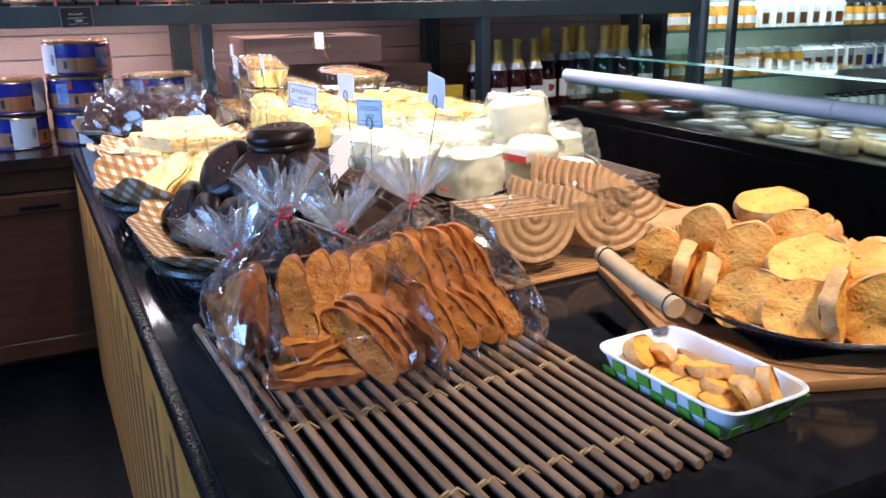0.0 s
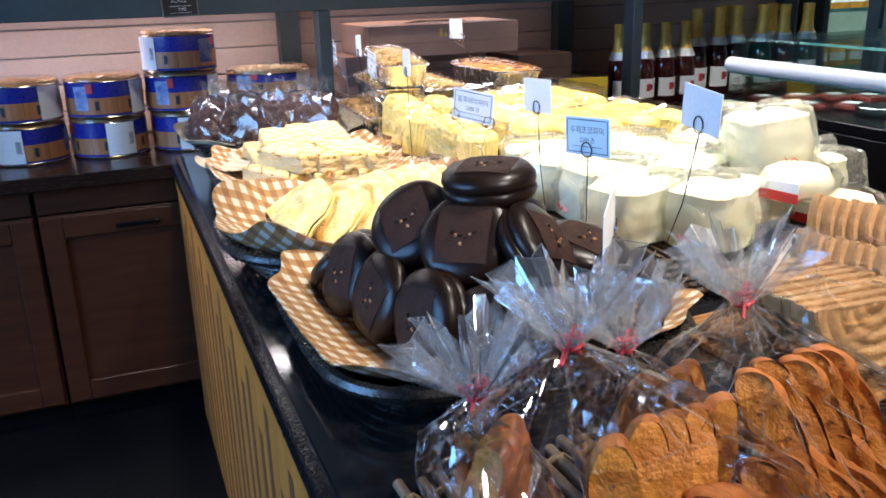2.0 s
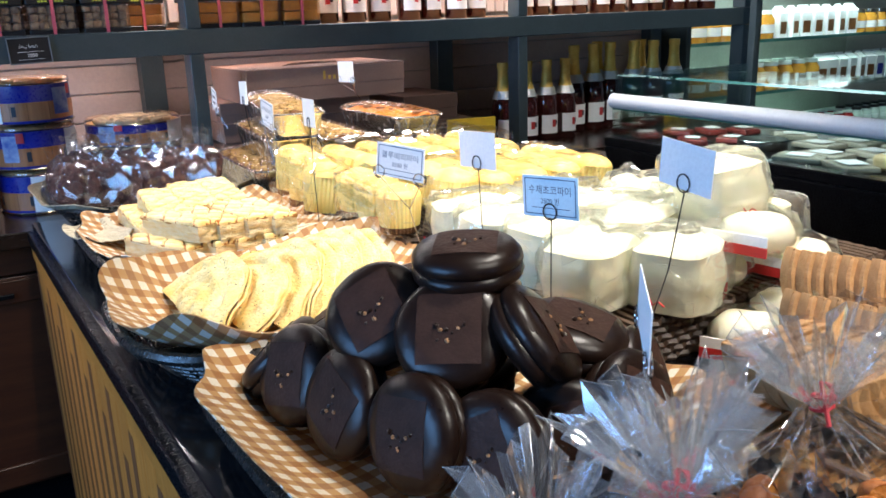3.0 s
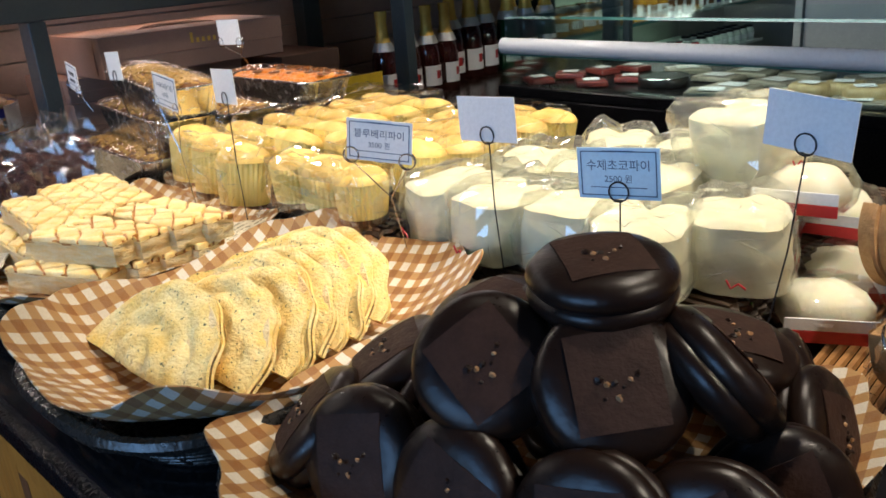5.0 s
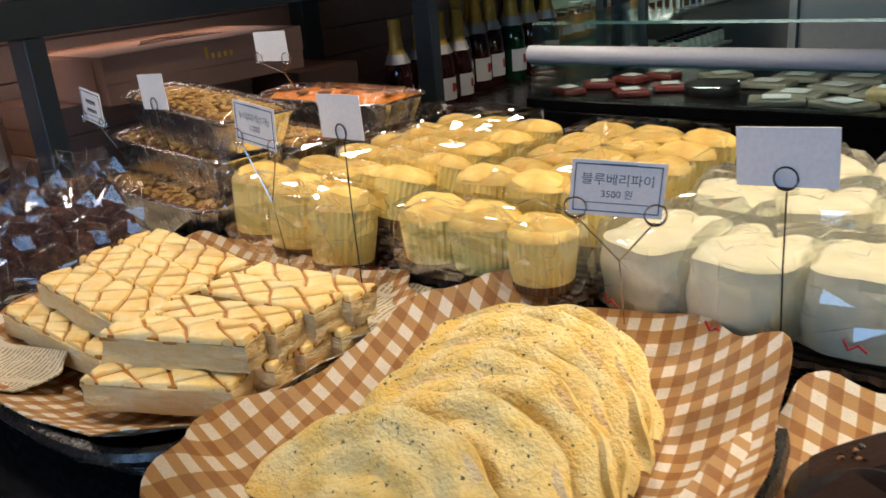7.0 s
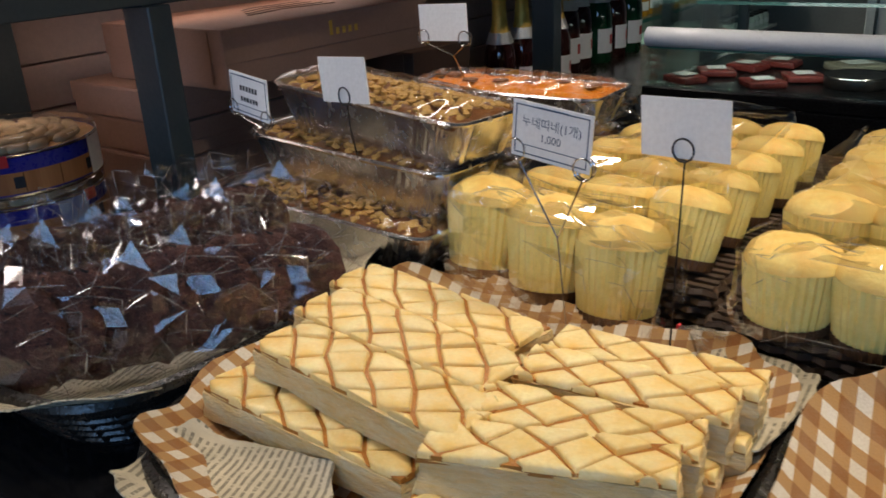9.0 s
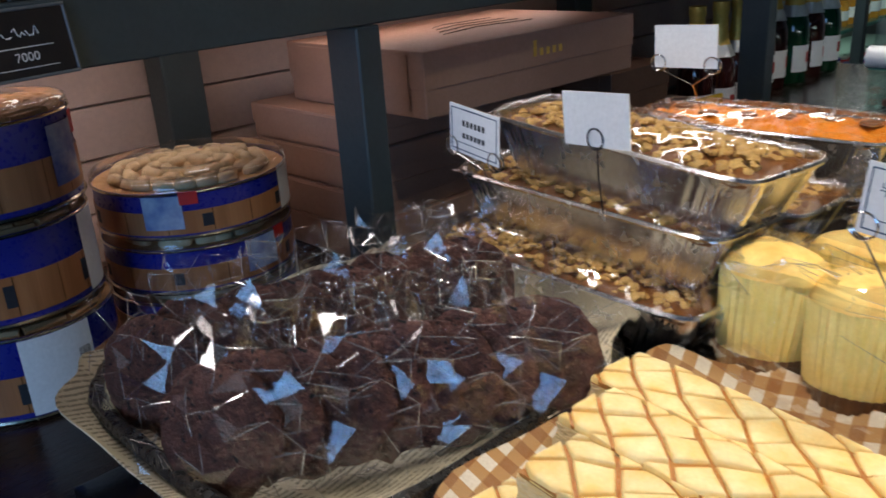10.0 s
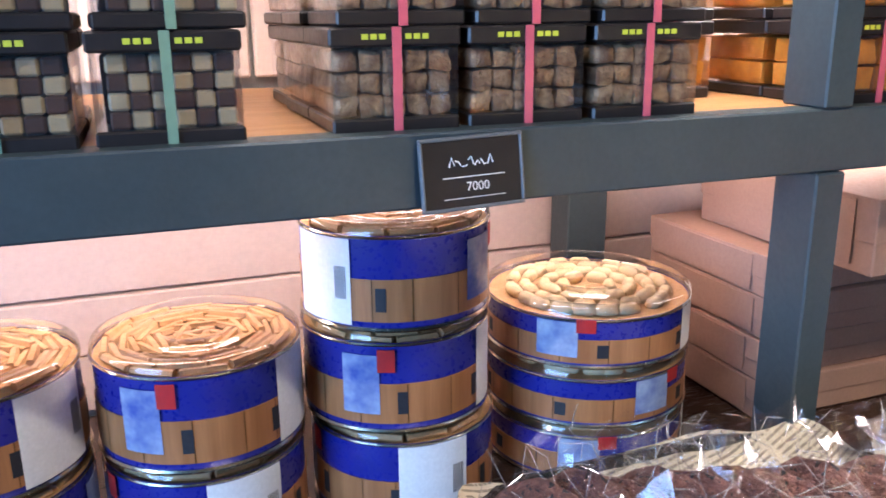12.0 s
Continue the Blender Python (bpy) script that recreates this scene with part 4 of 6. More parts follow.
pie = chocolate_pie()
lead = True
for at, nrm, spin in (
    ((0.382, 1.388, 1.012), (-0.06, -0.03, 1.0), 25),
    ((0.305, 1.440, 0.955), (-0.62, -0.42, 0.60), 40),
    ((0.338, 1.350, 0.955), (-0.55, -0.55, 0.62), 5),
    ((0.245, 1.525, 0.872), (-0.90, -0.18, 0.38), 15),
    ((0.258, 1.430, 0.872), (-0.94, -0.12, 0.32), 70),
    ((0.280, 1.325, 0.878), (-0.94, -0.20, 0.26), 10),
    ((0.325, 1.262, 0.872), (-0.92, -0.32, 0.24), 33),
    ((0.405, 1.305, 0.950), (0.55, -0.45, 0.55), 60),
    ((0.480, 1.335, 0.925), (0.10, -0.22, 1.0), 10),
    ((0.400, 1.500, 0.930), (0.1, 0.7, 0.7), 0),
    ((0.398, 1.250, 0.868), (-0.70, -0.66, 0.28), 20),
    ((0.490, 1.262, 0.870), (0.15, -0.93, 0.34), 55),
    ((0.540, 1.300, 0.872), (0.5, -0.80, 0.34), 5),
    ((0.545, 1.395, 0.872), (0.85, -0.25, 0.40), 5),
    ((0.330, 1.540, 0.875), (-0.3, 0.8, 0.5), 0),
    ((0.366, 1.488, 0.952), (-0.25, 0.10, 1.0), 10), ((0.430, 1.455, 0.955), (0.3, 0.2, 1.0), 40),
    ((0.330, 1.575, 0.900), (-0.35, 0.35, 0.9), 10), ((0.420, 1.585, 0.890), (0.1, 0.5, 0.9), 30), ((0.505, 1.520, 0.900), (0.5, 0.3, 0.9), 0), ((0.255, 1.600, 0.865), (-0.5, 0.5, 0.7), 20),
    ((0.380, 1.400, 0.885), (0.0, -0.1, 1.0), 0),
    ((0.460, 1.440, 0.885), (0.1, 0.1, 1.0), 30),
):
    m = aim(at, nrm, spin) @ Matrix.Translation((0, 0, -0.022))
    if lead:
        put(pie, m)
        lead = False
    else:
        copy_thing(pie, m)


# ---- folded herb pastries ----
def folded_pastry(seed):
    p = thing("folded_pastry", "golden half-moon puff pastry speckled with herbs", "pastry", "folded herb pastries")
    R = 0.132

    def blade(side, gap):
        def f(u, v):
            a = math.pi * u
            q = R * v * (1 + 0.03 * math.sin(5 * a + seed) + 0.02 * math.sin(11 * a + seed * 2))
            x, y = q * math.cos(a), q * math.sin(a) * 0.84
            bulge = 0.006 * (1 - v * v) * math.sin(a) ** 0.5 if 0 < u < 1 else 0.0
            ring = 0.0030 * math.sin(v * 24 + math.sin(a * 2 + seed) * 1.8)
            return Vector((x, y, side * (gap + bulge) + ring + wob(x + seed, y, 0, 30, 0.006) + (0.006 * v ** 4 * math.sin(4 * a + seed))))
        return f
    part("upper_fold", sheet(40, 14, blade(1, 0.004), 0.003), PUFF, p, "flaky golden upper layer", True)
    part("lower_fold", sheet(40, 14, blade(-1, 0.003), 0.003), PUFF, p, "", True)
    part("inner_layer", sheet(36, 8, lambda u, v: Vector((R * 0.95 * v * math.cos(math.pi * u), R * 0.81 * v * math.sin(math.pi * u), wob(u * 2, v, seed, 8, 0.003))), 0.002), PUFF_EDGE, p, "", True)
    return p


fp = [folded_pastry(s) for s in (0.4, 1.7, 2.9)]
for i, (cx, cy, turn, lean) in enumerate(((0.217, 1.888, -90, 40), (0.266, 1.862, -91, 42), (0.306, 1.868, -87, 43), (0.331, 1.872, -88, 45), (0.353, 1.876, -84, 44), (0.377, 1.880, -86, 46), (0.401, 1.884, -82, 45), (0.423, 1.889, -83, 47), (0.444, 1.893, -80, 46))):
    m = Matrix.Translation((cx, cy, 0.838)) @ Matrix.Rotation(radians(turn), 4, "Z") @ Matrix.Rotation(radians(lean), 4, "X")
    if i < 3:
        put(fp[i], m)
    else:
        copy_thing(fp[i % 3], m)


# ---- iced pastry bars ----
def iced_bar(seed, ln=0.235, w=0.064):
    rg = random.Random(seed)
    b = thing("iced_pastry_bar", "puff pastry bar with cracked cream icing and jam lattice", "pastry", "iced pastry bars")
    part("pastry_base", rumple(knead(box(-ln / 2, ln / 2, -w / 2, w / 2, 0, 0.029), 5), 70, 0.007, seed), PUFF_EDGE, b, "flaky layered sides", True)
    part("jam_layer", rumple(knead(box(-ln / 2 + 0.001, ln / 2 - 0.001, -w / 2 + 0.001, w / 2 - 0.001, 0.027, 0.0325), 5), 60, 0.003, seed), JAM, b, "brown baked jam lines", True)
    # lozenges of icing between two families of uneven slanting cuts
    step = 0.029
    knot = {(i, j): Vector(((i + j) * step * 0.82 + rg.uniform(-0.004, 0.004), (i - j) * step * 0.70 + rg.uniform(-0.004, 0.004))) for i in range(-9, 10) for j in range(-9, 10)}

    def cut(poly, axis, side, limit):
        out = []
        for p, q in zip(poly, poly[1:] + poly[:1]):
            a, c = limit - side * p[axis], limit - side * q[axis]
            if a >= 0:
                out.append(p)
            if a * c < 0:
                out.append(p + (q - p) * (a / (a - c)))
        return out
    for i in range(-9, 9):
        for j in range(-9, 9):
            quad = [knot[i, j], knot[i + 1, j], knot[i + 1, j + 1], knot[i, j + 1]]
            for axis, limit in ((0, ln / 2 + 0.001), (1, w / 2 + 0.001)):
                for side in (-1, 1):
                    quad = cut(quad, axis, side, limit)
            if len(quad) < 3:
                continue
            n = len(quad)
            area = abs(sum(quad[k].x * quad[(k + 1) % n].y - quad[(k + 1) % n].x * quad[k].y for k in range(n))) / 2
            if area < 0.00006:
                continue
            c = sum(quad, Vector((0, 0))) / n
            bm = bmesh.new()
            lift = 0.0352 + rg.uniform(0, 0.0022)
            tx, ty = rg.uniform(-0.07, 0.07), rg.uniform(-0.07, 0.07)
            rings = []
            for inset, z in ((0.0016, 0.0300), (0.0021, lift - 0.0016), (0.0040, lift), (0.0085, lift + 0.0007)):
                ring = []
                for q in quad:
                    d = q - c
                    p = c + d * max(0.1, 1 - inset / max(d.length, 1e-4) * 1.3)
                    ring.append(bm.verts.new((p.x, p.y, z + (tx * (p.x - c.x) + ty * (p.y - c.y) if z > 0.031 else 0))))
                rings.append(ring)
            for lo, hi in zip(rings, rings[1:]):
                for k in range(n):
                    bm.faces.new((lo[k], lo[(k + 1) % n], hi[(k + 1) % n], hi[k]))
            bm.faces.new(rings[-1])
            bmesh.ops.recalc_face_normals(bm, faces=bm.faces)
            part("icing_piece", bm, ICING, b, "", True)
    return b


bars = [iced_bar(s) for s in (1, 2, 3)] + [iced_bar(7, 0.178, 0.046), iced_bar(9, 0.170, 0.052)]
spots = (
    (0, 0.313, 2.385, 0.878, 0, 0, 85), (1, 0.378, 2.402, 0.881, 0, 0, 84), (2, 0.443, 2.420, 0.879, 2, 0, 84),
    (0, 0.284, 2.420, 0.842, 3, 0, 89), (2, 0.352, 2.410, 0.842, 0, 0, 86), (1, 0.420, 2.420, 0.842, 0, 0, 85),
    (3, 0.300, 2.207, 0.879, 0, 2, 109), (4, 0.350, 2.206, 0.877, 0, 0, 104), (4, 0.410, 2.203, 0.879, 0, 0, 98), (3, 0.459, 2.200, 0.876, 0, 0, 95),
    (4, 0.272, 2.206, 0.842, 0, 0, 115), (3, 0.328, 2.205, 0.842, 0, 0, 108), (4, 0.384, 2.203, 0.842, 0, 0, 101), (3, 0.437, 2.200, 0.842, 0, 0, 96),
)
used = set()
for k, x, y, z, rx, ry, rz in spots:
    m = pose(x, y, z, rx, ry, rz)
    if k in used:
        copy_thing(bars[k], m)
    else:
        put(bars[k], m)
        used.add(k)


# ---- bagged chocolate cookies ----
def cookie_bag(seed):
    rg = random.Random(seed)
    b = thing("bagged_cookie", "dark chocolate cookie in a creased clear bag", "cookie", "bagged chocolate cookies")
    prof = [(0, 0), (0.045, 0.0), (0.055, 0.004), (0.056, 0.009), (0.050, 0.014), (0.03, 0.017), (0, 0.0175)]
    part("cookie", rumple(lathe(prof, 28), 70, 0.006, seed), CHOC_COOKIE, b, "rough dark cookie", True)

    def face(side):
        def f(u, v):
            x, y = (u - 0.5) * 0.140, (v - 0.5) * 0.164 + 0.016
            q = math.hypot(x, y) / 0.056
            z = 0.0085 + side * (0.0155 * max(0.0, 1 - max(0, q - 0.75) * 2.2) + 0.001)
            z += wob(x + seed, y, side, 32, 0.009) * min(1.0, q * 0.8) + wob(x, y + seed, side, 80, 0.004)
            if y > 0.055:
                z += 0.016 * math.sin(u * 14 + seed) * (y - 0.055) / 0.03
            return Vector((x * (1 - 1.5 * max(0, v - 0.72)), y, z))
        return f
    def crumple(bm, amp):
        bmesh.ops.triangulate(bm, faces=bm.faces)
        for v in bm.verts:
            v.co += Vector((rg.uniform(-amp, amp), rg.uniform(-amp, amp), rg.uniform(-amp, amp) * 0.8))
        return bm
    film_part("bag_front", crumple(sheet(6, 8, face(1)), 0.0066), FILM_FACET, b, "clear creased film", 0.24, 0.0006, int(seed * 10))
    return b


cb = [cookie_bag(s) for s in (1.3, 4.6, 8.2)]
n = 0
for x0, y0, x1, y1, cnt in ((0.205, 2.865, 0.520, 2.775, 11), (0.195, 2.735, 0.445, 2.610, 10)):
    for i in range(cnt):
        f = i / (cnt - 1)
        at = (x0 + (x1 - x0) * f, y0 + (y1 - y0) * f, 0.898 + 0.005 * (i % 2))
        nrm = Vector((-0.76, -0.44 - 0.12 * (i % 3), 0.24 + 0.07 * (i % 2)))
        zx = nrm.normalized()
        yx = (Vector((0, 0, 1)) - zx * zx.z).normalized()
        xx = yx.cross(zx)
        m = Matrix(((xx.x, yx.x, zx.x, at[0]), (xx.y, yx.y, zx.y, at[1]), (xx.z, yx.z, zx.z, at[2]), (0, 0, 0, 1))) @ Matrix.Rotation(radians((i * 37 % 17) - 8), 4, "Z")
        if n < 3:
            put(cb[n], m)
        else:
            copy_thing(cb[n % 3], m)
        n += 1


# ---- low wicker risers ----
def riser(x0, x1, y0, y1, z1, label):
    b = thing("wicker_riser", label, "tray", "wicker risers", pose(x0, y0, 0.7875))
    w, d, h = x1 - x0, y1 - y0, z1 - 0.7875
    part("core", box(0.008, w - 0.008, 0.008, d - 0.008, 0, h - 0.010, 0.003), WICKER, b)
    for k in range(int(h / 0.011)):
        z = 0.006 + k * 0.011
        pts = []
        for (ax, ay), (bx, by) in (((0.005, 0.005), (w - 0.005, 0.005)), ((w - 0.005, 0.005), (w - 0.005, d - 0.005)), ((w - 0.005, d - 0.005), (0.005, d - 0.005)), ((0.005, d - 0.005), (0.005, 0.005))):
            ln = math.hypot(bx - ax, by - ay)
            cnt = max(2, int(ln / 0.012))
            for i in range(cnt):
                t = i / cnt
                o = 0.003 * (1 if (i + k) % 2 else -1)
                nx, ny = (by - ay) / ln, -(bx - ax) / ln
                pts.append((ax + (bx - ax) * t + nx * o, ay + (by - ay) * t + ny * o, z))
        part("weave", tube(pts, 0.0052, 5, True), WICKER, b)
    i = 0
    while 0.012 + i * 0.016 < w - 0.01:
        part("rod", tube([(0.012 + i * 0.016, 0.006, h - 0.006), (0.012 + i * 0.016, d - 0.006, h - 0.006)], 0.0045, 5), WICKER, b)
        i += 1
    return b


riser(0.612, 1.26, 1.935, 2.215, 0.880, "dark wicker riser under the wrapped sponge cakes")
riser(0.675, 1.26, 2.225, 2.50, 0.880, "dark wicker riser under the tilted sponge cakes")
riser(0.640, 1.26, 1.44, 1.925, 0.858, "dark wicker riser under the white bread bags")
riser(0.600, 1.26, 2.51, 2.915, 0.849, "dark wicker riser under the foil loaf pans")


# ---- sponge cakes ----
def sponge_cake():
    c = thing("sponge_cake", "small yellow fluted sponge cake with golden crust", "sponge cake", "wrapped sponge cakes")
    r, h = 0.0385, 0.062
    part("body", lathe([(0, 0.0), (r * 0.82, 0.0), (r * 0.85, 0.004), (r * 0.92, 0.024), (r * 0.98, 0.050), (r * 1.0, 0.060)], 132, 0.026, 33), SPONGE, c, "fluted yellow side", True)
    part("crust", rumple(lathe([(r * 0.985, 0.0595), (r * 0.98, 0.063), (r * 0.90, 0.069), (r * 0.72, 0.0745), (r * 0.42, 0.078), (0, 0.079)], 36), 45, 0.003), CRUST, c, "golden domed crust", True)
    # shadow below the cake, painted as a thin dark band around its foot
    part("cup", lathe([(0, -0.0006), (r * 0.84, -0.0006), (r * 0.865, 0.002), (r * 0.895, 0.010)], 132, 0.026, 33), CAKE_FOOT_SHADE, c, "dark band with the shadow at the cake's foot in its colour", True)
    return c


def film_hood(name, x0, x1, y0, y1, z0, z1, label, spin, at, seed, mat_=None, k=9.0):
    """A clear wrapper drawn over a block of cakes: domed over each, creased between, tucked below."""
    w, d, h = x1 - x0, y1 - y0, z1 - z0

    def f(u, v):
        a = 2 * math.pi * u
        if v < 0.5:
            q = v / 0.5
            ox, oy = oval(a, 5, w / 2 * q, d / 2 * q)
            z = h + 0.007 * math.sin(ox * 80) * math.sin(oy * 80) - 0.006 * q ** 4
        else:
            q = (v - 0.5) / 0.5
            ox, oy = oval(a, 5, w / 2 * (1 + 0.015 * math.sin(q * 3.1)), d / 2 * (1 + 0.015 * math.sin(q * 3.1)))
            z = (h - 0.006) * (1 - q)
        c = Vector((ox, oy, z))
        s = wob(ox + seed, oy, z, 26, 0.007) + wob(ox, oy + seed, z, 70, 0.0035)
        return c + Vector((ox / w, oy / d, 0.8)) * s
    ob = thing(name, label, "wrapper", "clear wrappers", at @ Matrix.Rotation(radians(spin), 4, "Z"))
    bm = sheet(32, 12, f, 0.0, None, wrap=True)
    bmesh.ops.triangulate(bm, faces=bm.faces)
    hr = random.Random(int(seed * 10))
    for v in bm.verts:
        v.co += Vector((hr.uniform(-1, 1), hr.uniform(-1, 1), hr.uniform(-1, 1))) * 0.0022
    film_part("film", bm, mat_ or FILM_HOOD, ob, "clear drawn film", 0.10, 0.0005, int(seed * 10))
    return ob


cake = sponge_cake()
lead = True
rg = random.Random(11)
cake_rows = []
for i in range(6):
    for j in range(3):
        if i == 0:
            cake_rows.append((0.632, 1.985 + j * 0.079, 0.8815, 0, rg.uniform(-4, 4)))
        else:
            cake_rows.append((0.650 + i * 0.083, 1.975 + j * 0.082, 0.8815 + 0.012 * (i == 1), 8, rg.uniform(-6, 6)))
for i in range(6):
    for j in range(3):
        if i == 0:
            cake_rows.append((0.630 + 0.004 * j, 2.318 + j * 0.088, 0.840 + 0.008 * j, 9, rg.uniform(-8, 8)))
        else:
            cake_rows.append((0.634 + i * 0.083, 2.290 + j * 0.083 - 0.004 * i, 0.8815, 20 if i < 3 else 14, rg.uniform(-8, 8)))
for x, y, z, tilt, spin in cake_rows:
    m = pose(x, y, z, 0, tilt, spin) @ (Matrix.Diagonal((1.18, 1.18, 1.42, 1)) if z < 0.865 else Matrix.Scale(1.06, 4))
    if lead:
        put(cake, m)
        lead = False
    else:
        copy_thing(cake, m)
film_hood("clear_wrapper", -0.046, 0.046, -0.125, 0.125, 0, 0.087, "clear creased wrapper over three sponge cakes", 0, pose(0.633, 2.064, 0.8805), 1.0)
film_hood("clear_wrapper", -0.21, 0.215, -0.130, 0.130, 0, 0.096, "clear creased wrapper over rows of sponge cakes", 0, pose(0.905, 2.058, 0.8805), 4.0)
film_hood("clear_wrapper", -0.056, 0.056, -0.150, 0.150, 0, 0.128, "clear creased wrapper over three tilted sponge cakes", -3, pose(0.634, 2.406, 0.836, 4, 0, 0), 7.0)
film_hood("clear_wrapper", -0.21, 0.235, -0.140, 0.140, 0, 0.102, "clear creased wrapper over rows of sponge cakes", 0, pose(0.905, 2.400, 0.8805), 9.0)


def frill(parent, at, direction, r, ln, seed, n=30, mat_=None):
    """The gathered end of a bag beyond its tie."""
    def f(u, v):
        a = 2 * math.pi * u
        k = round(u * n * 2)
        q = 0.004 + (r - 0.004) * v * (0.70 + 0.30 * (k % 2) + 0.22 * math.sin(3 * a + seed) + 0.12 * math.sin(13 * a))
        return Vector((q * math.cos(a), q * math.sin(a), ln * v * (1 + 0.25 * math.sin(5 * a + seed) + 0.14 * (k % 3))))
    bm = sheet(n * 2, 3, f, 0.0, None, wrap=True)
    for e in bm.edges:
        e.tag = abs(e.verts[0].co.xy.length - e.verts[1].co.xy.length) > 0.004
    rays = bmesh.new()
    for e in [e for e in bm.edges if e.tag][::3]:
        tube([e.verts[0].co, e.verts[1].co], 0.0005, 3, bm=rays)
    ob = part("gathered_end", bm, mat_ or FILM_END, parent, "gathered clear film", False)
    tagged(part("creases", rays, CREASE_GLINT, ob, "radiating whitish ridges drawing the glints on pleats"), kind="stuff")
    ob.matrix_basis = aim(at, direction)
    return ob


end = thing("film_twist", "twisted clear wrapper end with a red tie", "wrapper", m=pose(0.628, 2.245, 0.850))
frill(end, (0, 0, 0), (-0.5, -0.8, 0.1), 0.02, 0.05, 1.0)
part("tie", tube([(0.006 * math.cos(a), 0.0, 0.006 * math.sin(a)) for a in (0, 1, 2, 3, 4, 5, 6)], 0.0016, 5), RED_TIE, end, "red twist tie")


# ---- white bread in frosted bags ----
def bread_bag(seed, heart=False):
    b = thing("bagged_white_bread", "heart-shaped white bread loaf in a clear tied bag", "bread", "white bread bags")
    d, h = 0.070, 0.082

    def outline(a, q):
        """A blunt heart: two lobes behind, a broad rounded front."""
        x, y = oval(a, 3.4, d, 0.057)
        x -= 0.034 * math.exp(-(y / 0.017) ** 2) * max(0.0, math.cos(a)) if heart else 0.016 * math.exp(-(y / 0.020) ** 2) * max(0.0, math.cos(a))
        return x * q, y * q

    def loaf(u, v):
        a = 2 * math.pi * u
        if v < 0.15:
            q, z = v / 0.15 * 0.95, 0.0
        elif v < 0.62:
            t = (v - 0.15) / 0.47
            q, z = 0.95 + 0.05 * math.sin(math.pi * min(1.0, t * 1.2)) ** 0.6, h * 0.97 * t
        else:
            t = (v - 0.62) / 0.38
            q, z = 0.95 * (1 - t), h * (0.97 + 0.06 * math.sin(math.pi / 2 * min(1.0, t * 3)))
        x, y = outline(a, q)
        return Vector((x, y, z)) + Vector((1, 1, 0.8)) * wob(x + seed, y, z, 22, 0.005)
    part("loaf", rumple(sheet(56, 26, loaf, 0.0, None, wrap=True), 40, 0.003, seed), WHITE_BREAD, b, "white crustless loaf", True)

    def bag(u, v):
        c = loaf(u, v)
        c = Vector((c.x * 1.12, c.y * 1.13, (c.z - h / 2) * 1.16 + h / 2 + 0.0075))
        if c.x > 0.04:
            c.x += 0.03 * (c.x - 0.04) / 0.03
        return c + Vector((c.x * 4, c.y * 6, 0.4)) * (wob(c.x + seed, c.y, c.z, 38, 0.016) + wob(c.x, c.y + seed, c.z, 95, 0.010))
    bm = sheet(20, 12, bag, 0.0, None, wrap=True)
    bmesh.ops.triangulate(bm, faces=bm.faces)
    film_part("bag", bm, FILM_BAG, b, "clear plastic bag", 0.10, 0.0005, int(seed))
    part("tie", tube([(-d - 0.012, -0.012, 0.016), (-d - 0.014, -0.004, 0.023), (-d - 0.012, 0.004, 0.016), (-d - 0.013, 0.009, 0.026)], 0.0014, 5), RED_TIE, b, "red twist tie")
    return b


breads = [bread_bag(1.0), bread_bag(3.0, True)]
for i, (x, y, z, rz, rx) in enumerate((
    (0.712, 1.868, 0.862, -12, 0), (0.700, 1.765, 0.860, -4, 0), (0.715, 1.660, 0.860, 4, 0), (0.705, 1.555, 0.860, 10, 0),
    (0.865, 1.850, 0.862, 20, 6), (0.880, 1.740, 0.862, 12, -4), (0.870, 1.640, 0.862, 0, 0), (1.03, 1.80, 0.862, 25, 0), (1.04, 1.68, 0.862, 10, 0), (1.05, 1.57, 0.862, 0, 0),
    (0.79, 1.475, 0.860, 20, 0), (0.955, 1.545, 0.944, 62, -8))):
    m = pose(x, y, z, rx, 3 * (i % 3) - 3, rz + (i * 29 % 23) - 11)
    if i < 2:
        put(breads[i], m)
    else:
        copy_thing(breads[i % 2], m)


# ---- bagged buns with a red and white strip ----
def strip_bun(seed):
    b = thing("bagged_bun", "round pale bun in a clear bag with red and white strip", "bun", "bagged buns")
    part("bun", rumple(lathe([(0, 0), (0.045, 0.001), (0.056, 0.012), (0.056, 0.026), (0.045, 0.042), (0.022, 0.050), (0, 0.052)], 30), 30, 0.005, seed), WHITE_BREAD, b, "", True)
    part("bag", rumple(lathe([(0, -0.0005), (0.052, 0.0), (0.064, 0.012), (0.064, 0.030), (0.052, 0.048), (0.026, 0.057), (0, 0.060)], 40), 45, 0.010, seed), FILM, b, "clear plastic bag", True)
    part("white_strip", box(-0.067, -0.065, -0.05, 0.05, 0.021, 0.036, 0.0006), CARD_WHITE, b, "white label strip")
    part("red_strip", box(-0.0675, -0.065, -0.05, 0.05, 0.006, 0.0208, 0.0006), RED_PRINT, b, "red label strip")
    return b


buns = [strip_bun(1.5)]
put(buns[0], pose(0.900, 1.515, 0.859, 0, 0, 22))
for x, y, z, rz in ((0.945, 1.415, 0.805, 30), (0.93, 1.46, 0.915, 12), (0.84, 1.39, 0.80, 28), (1.03, 1.46, 0.859, 8)):
    copy_thing(buns[0], pose(x, y, z, 0, 0, rz))


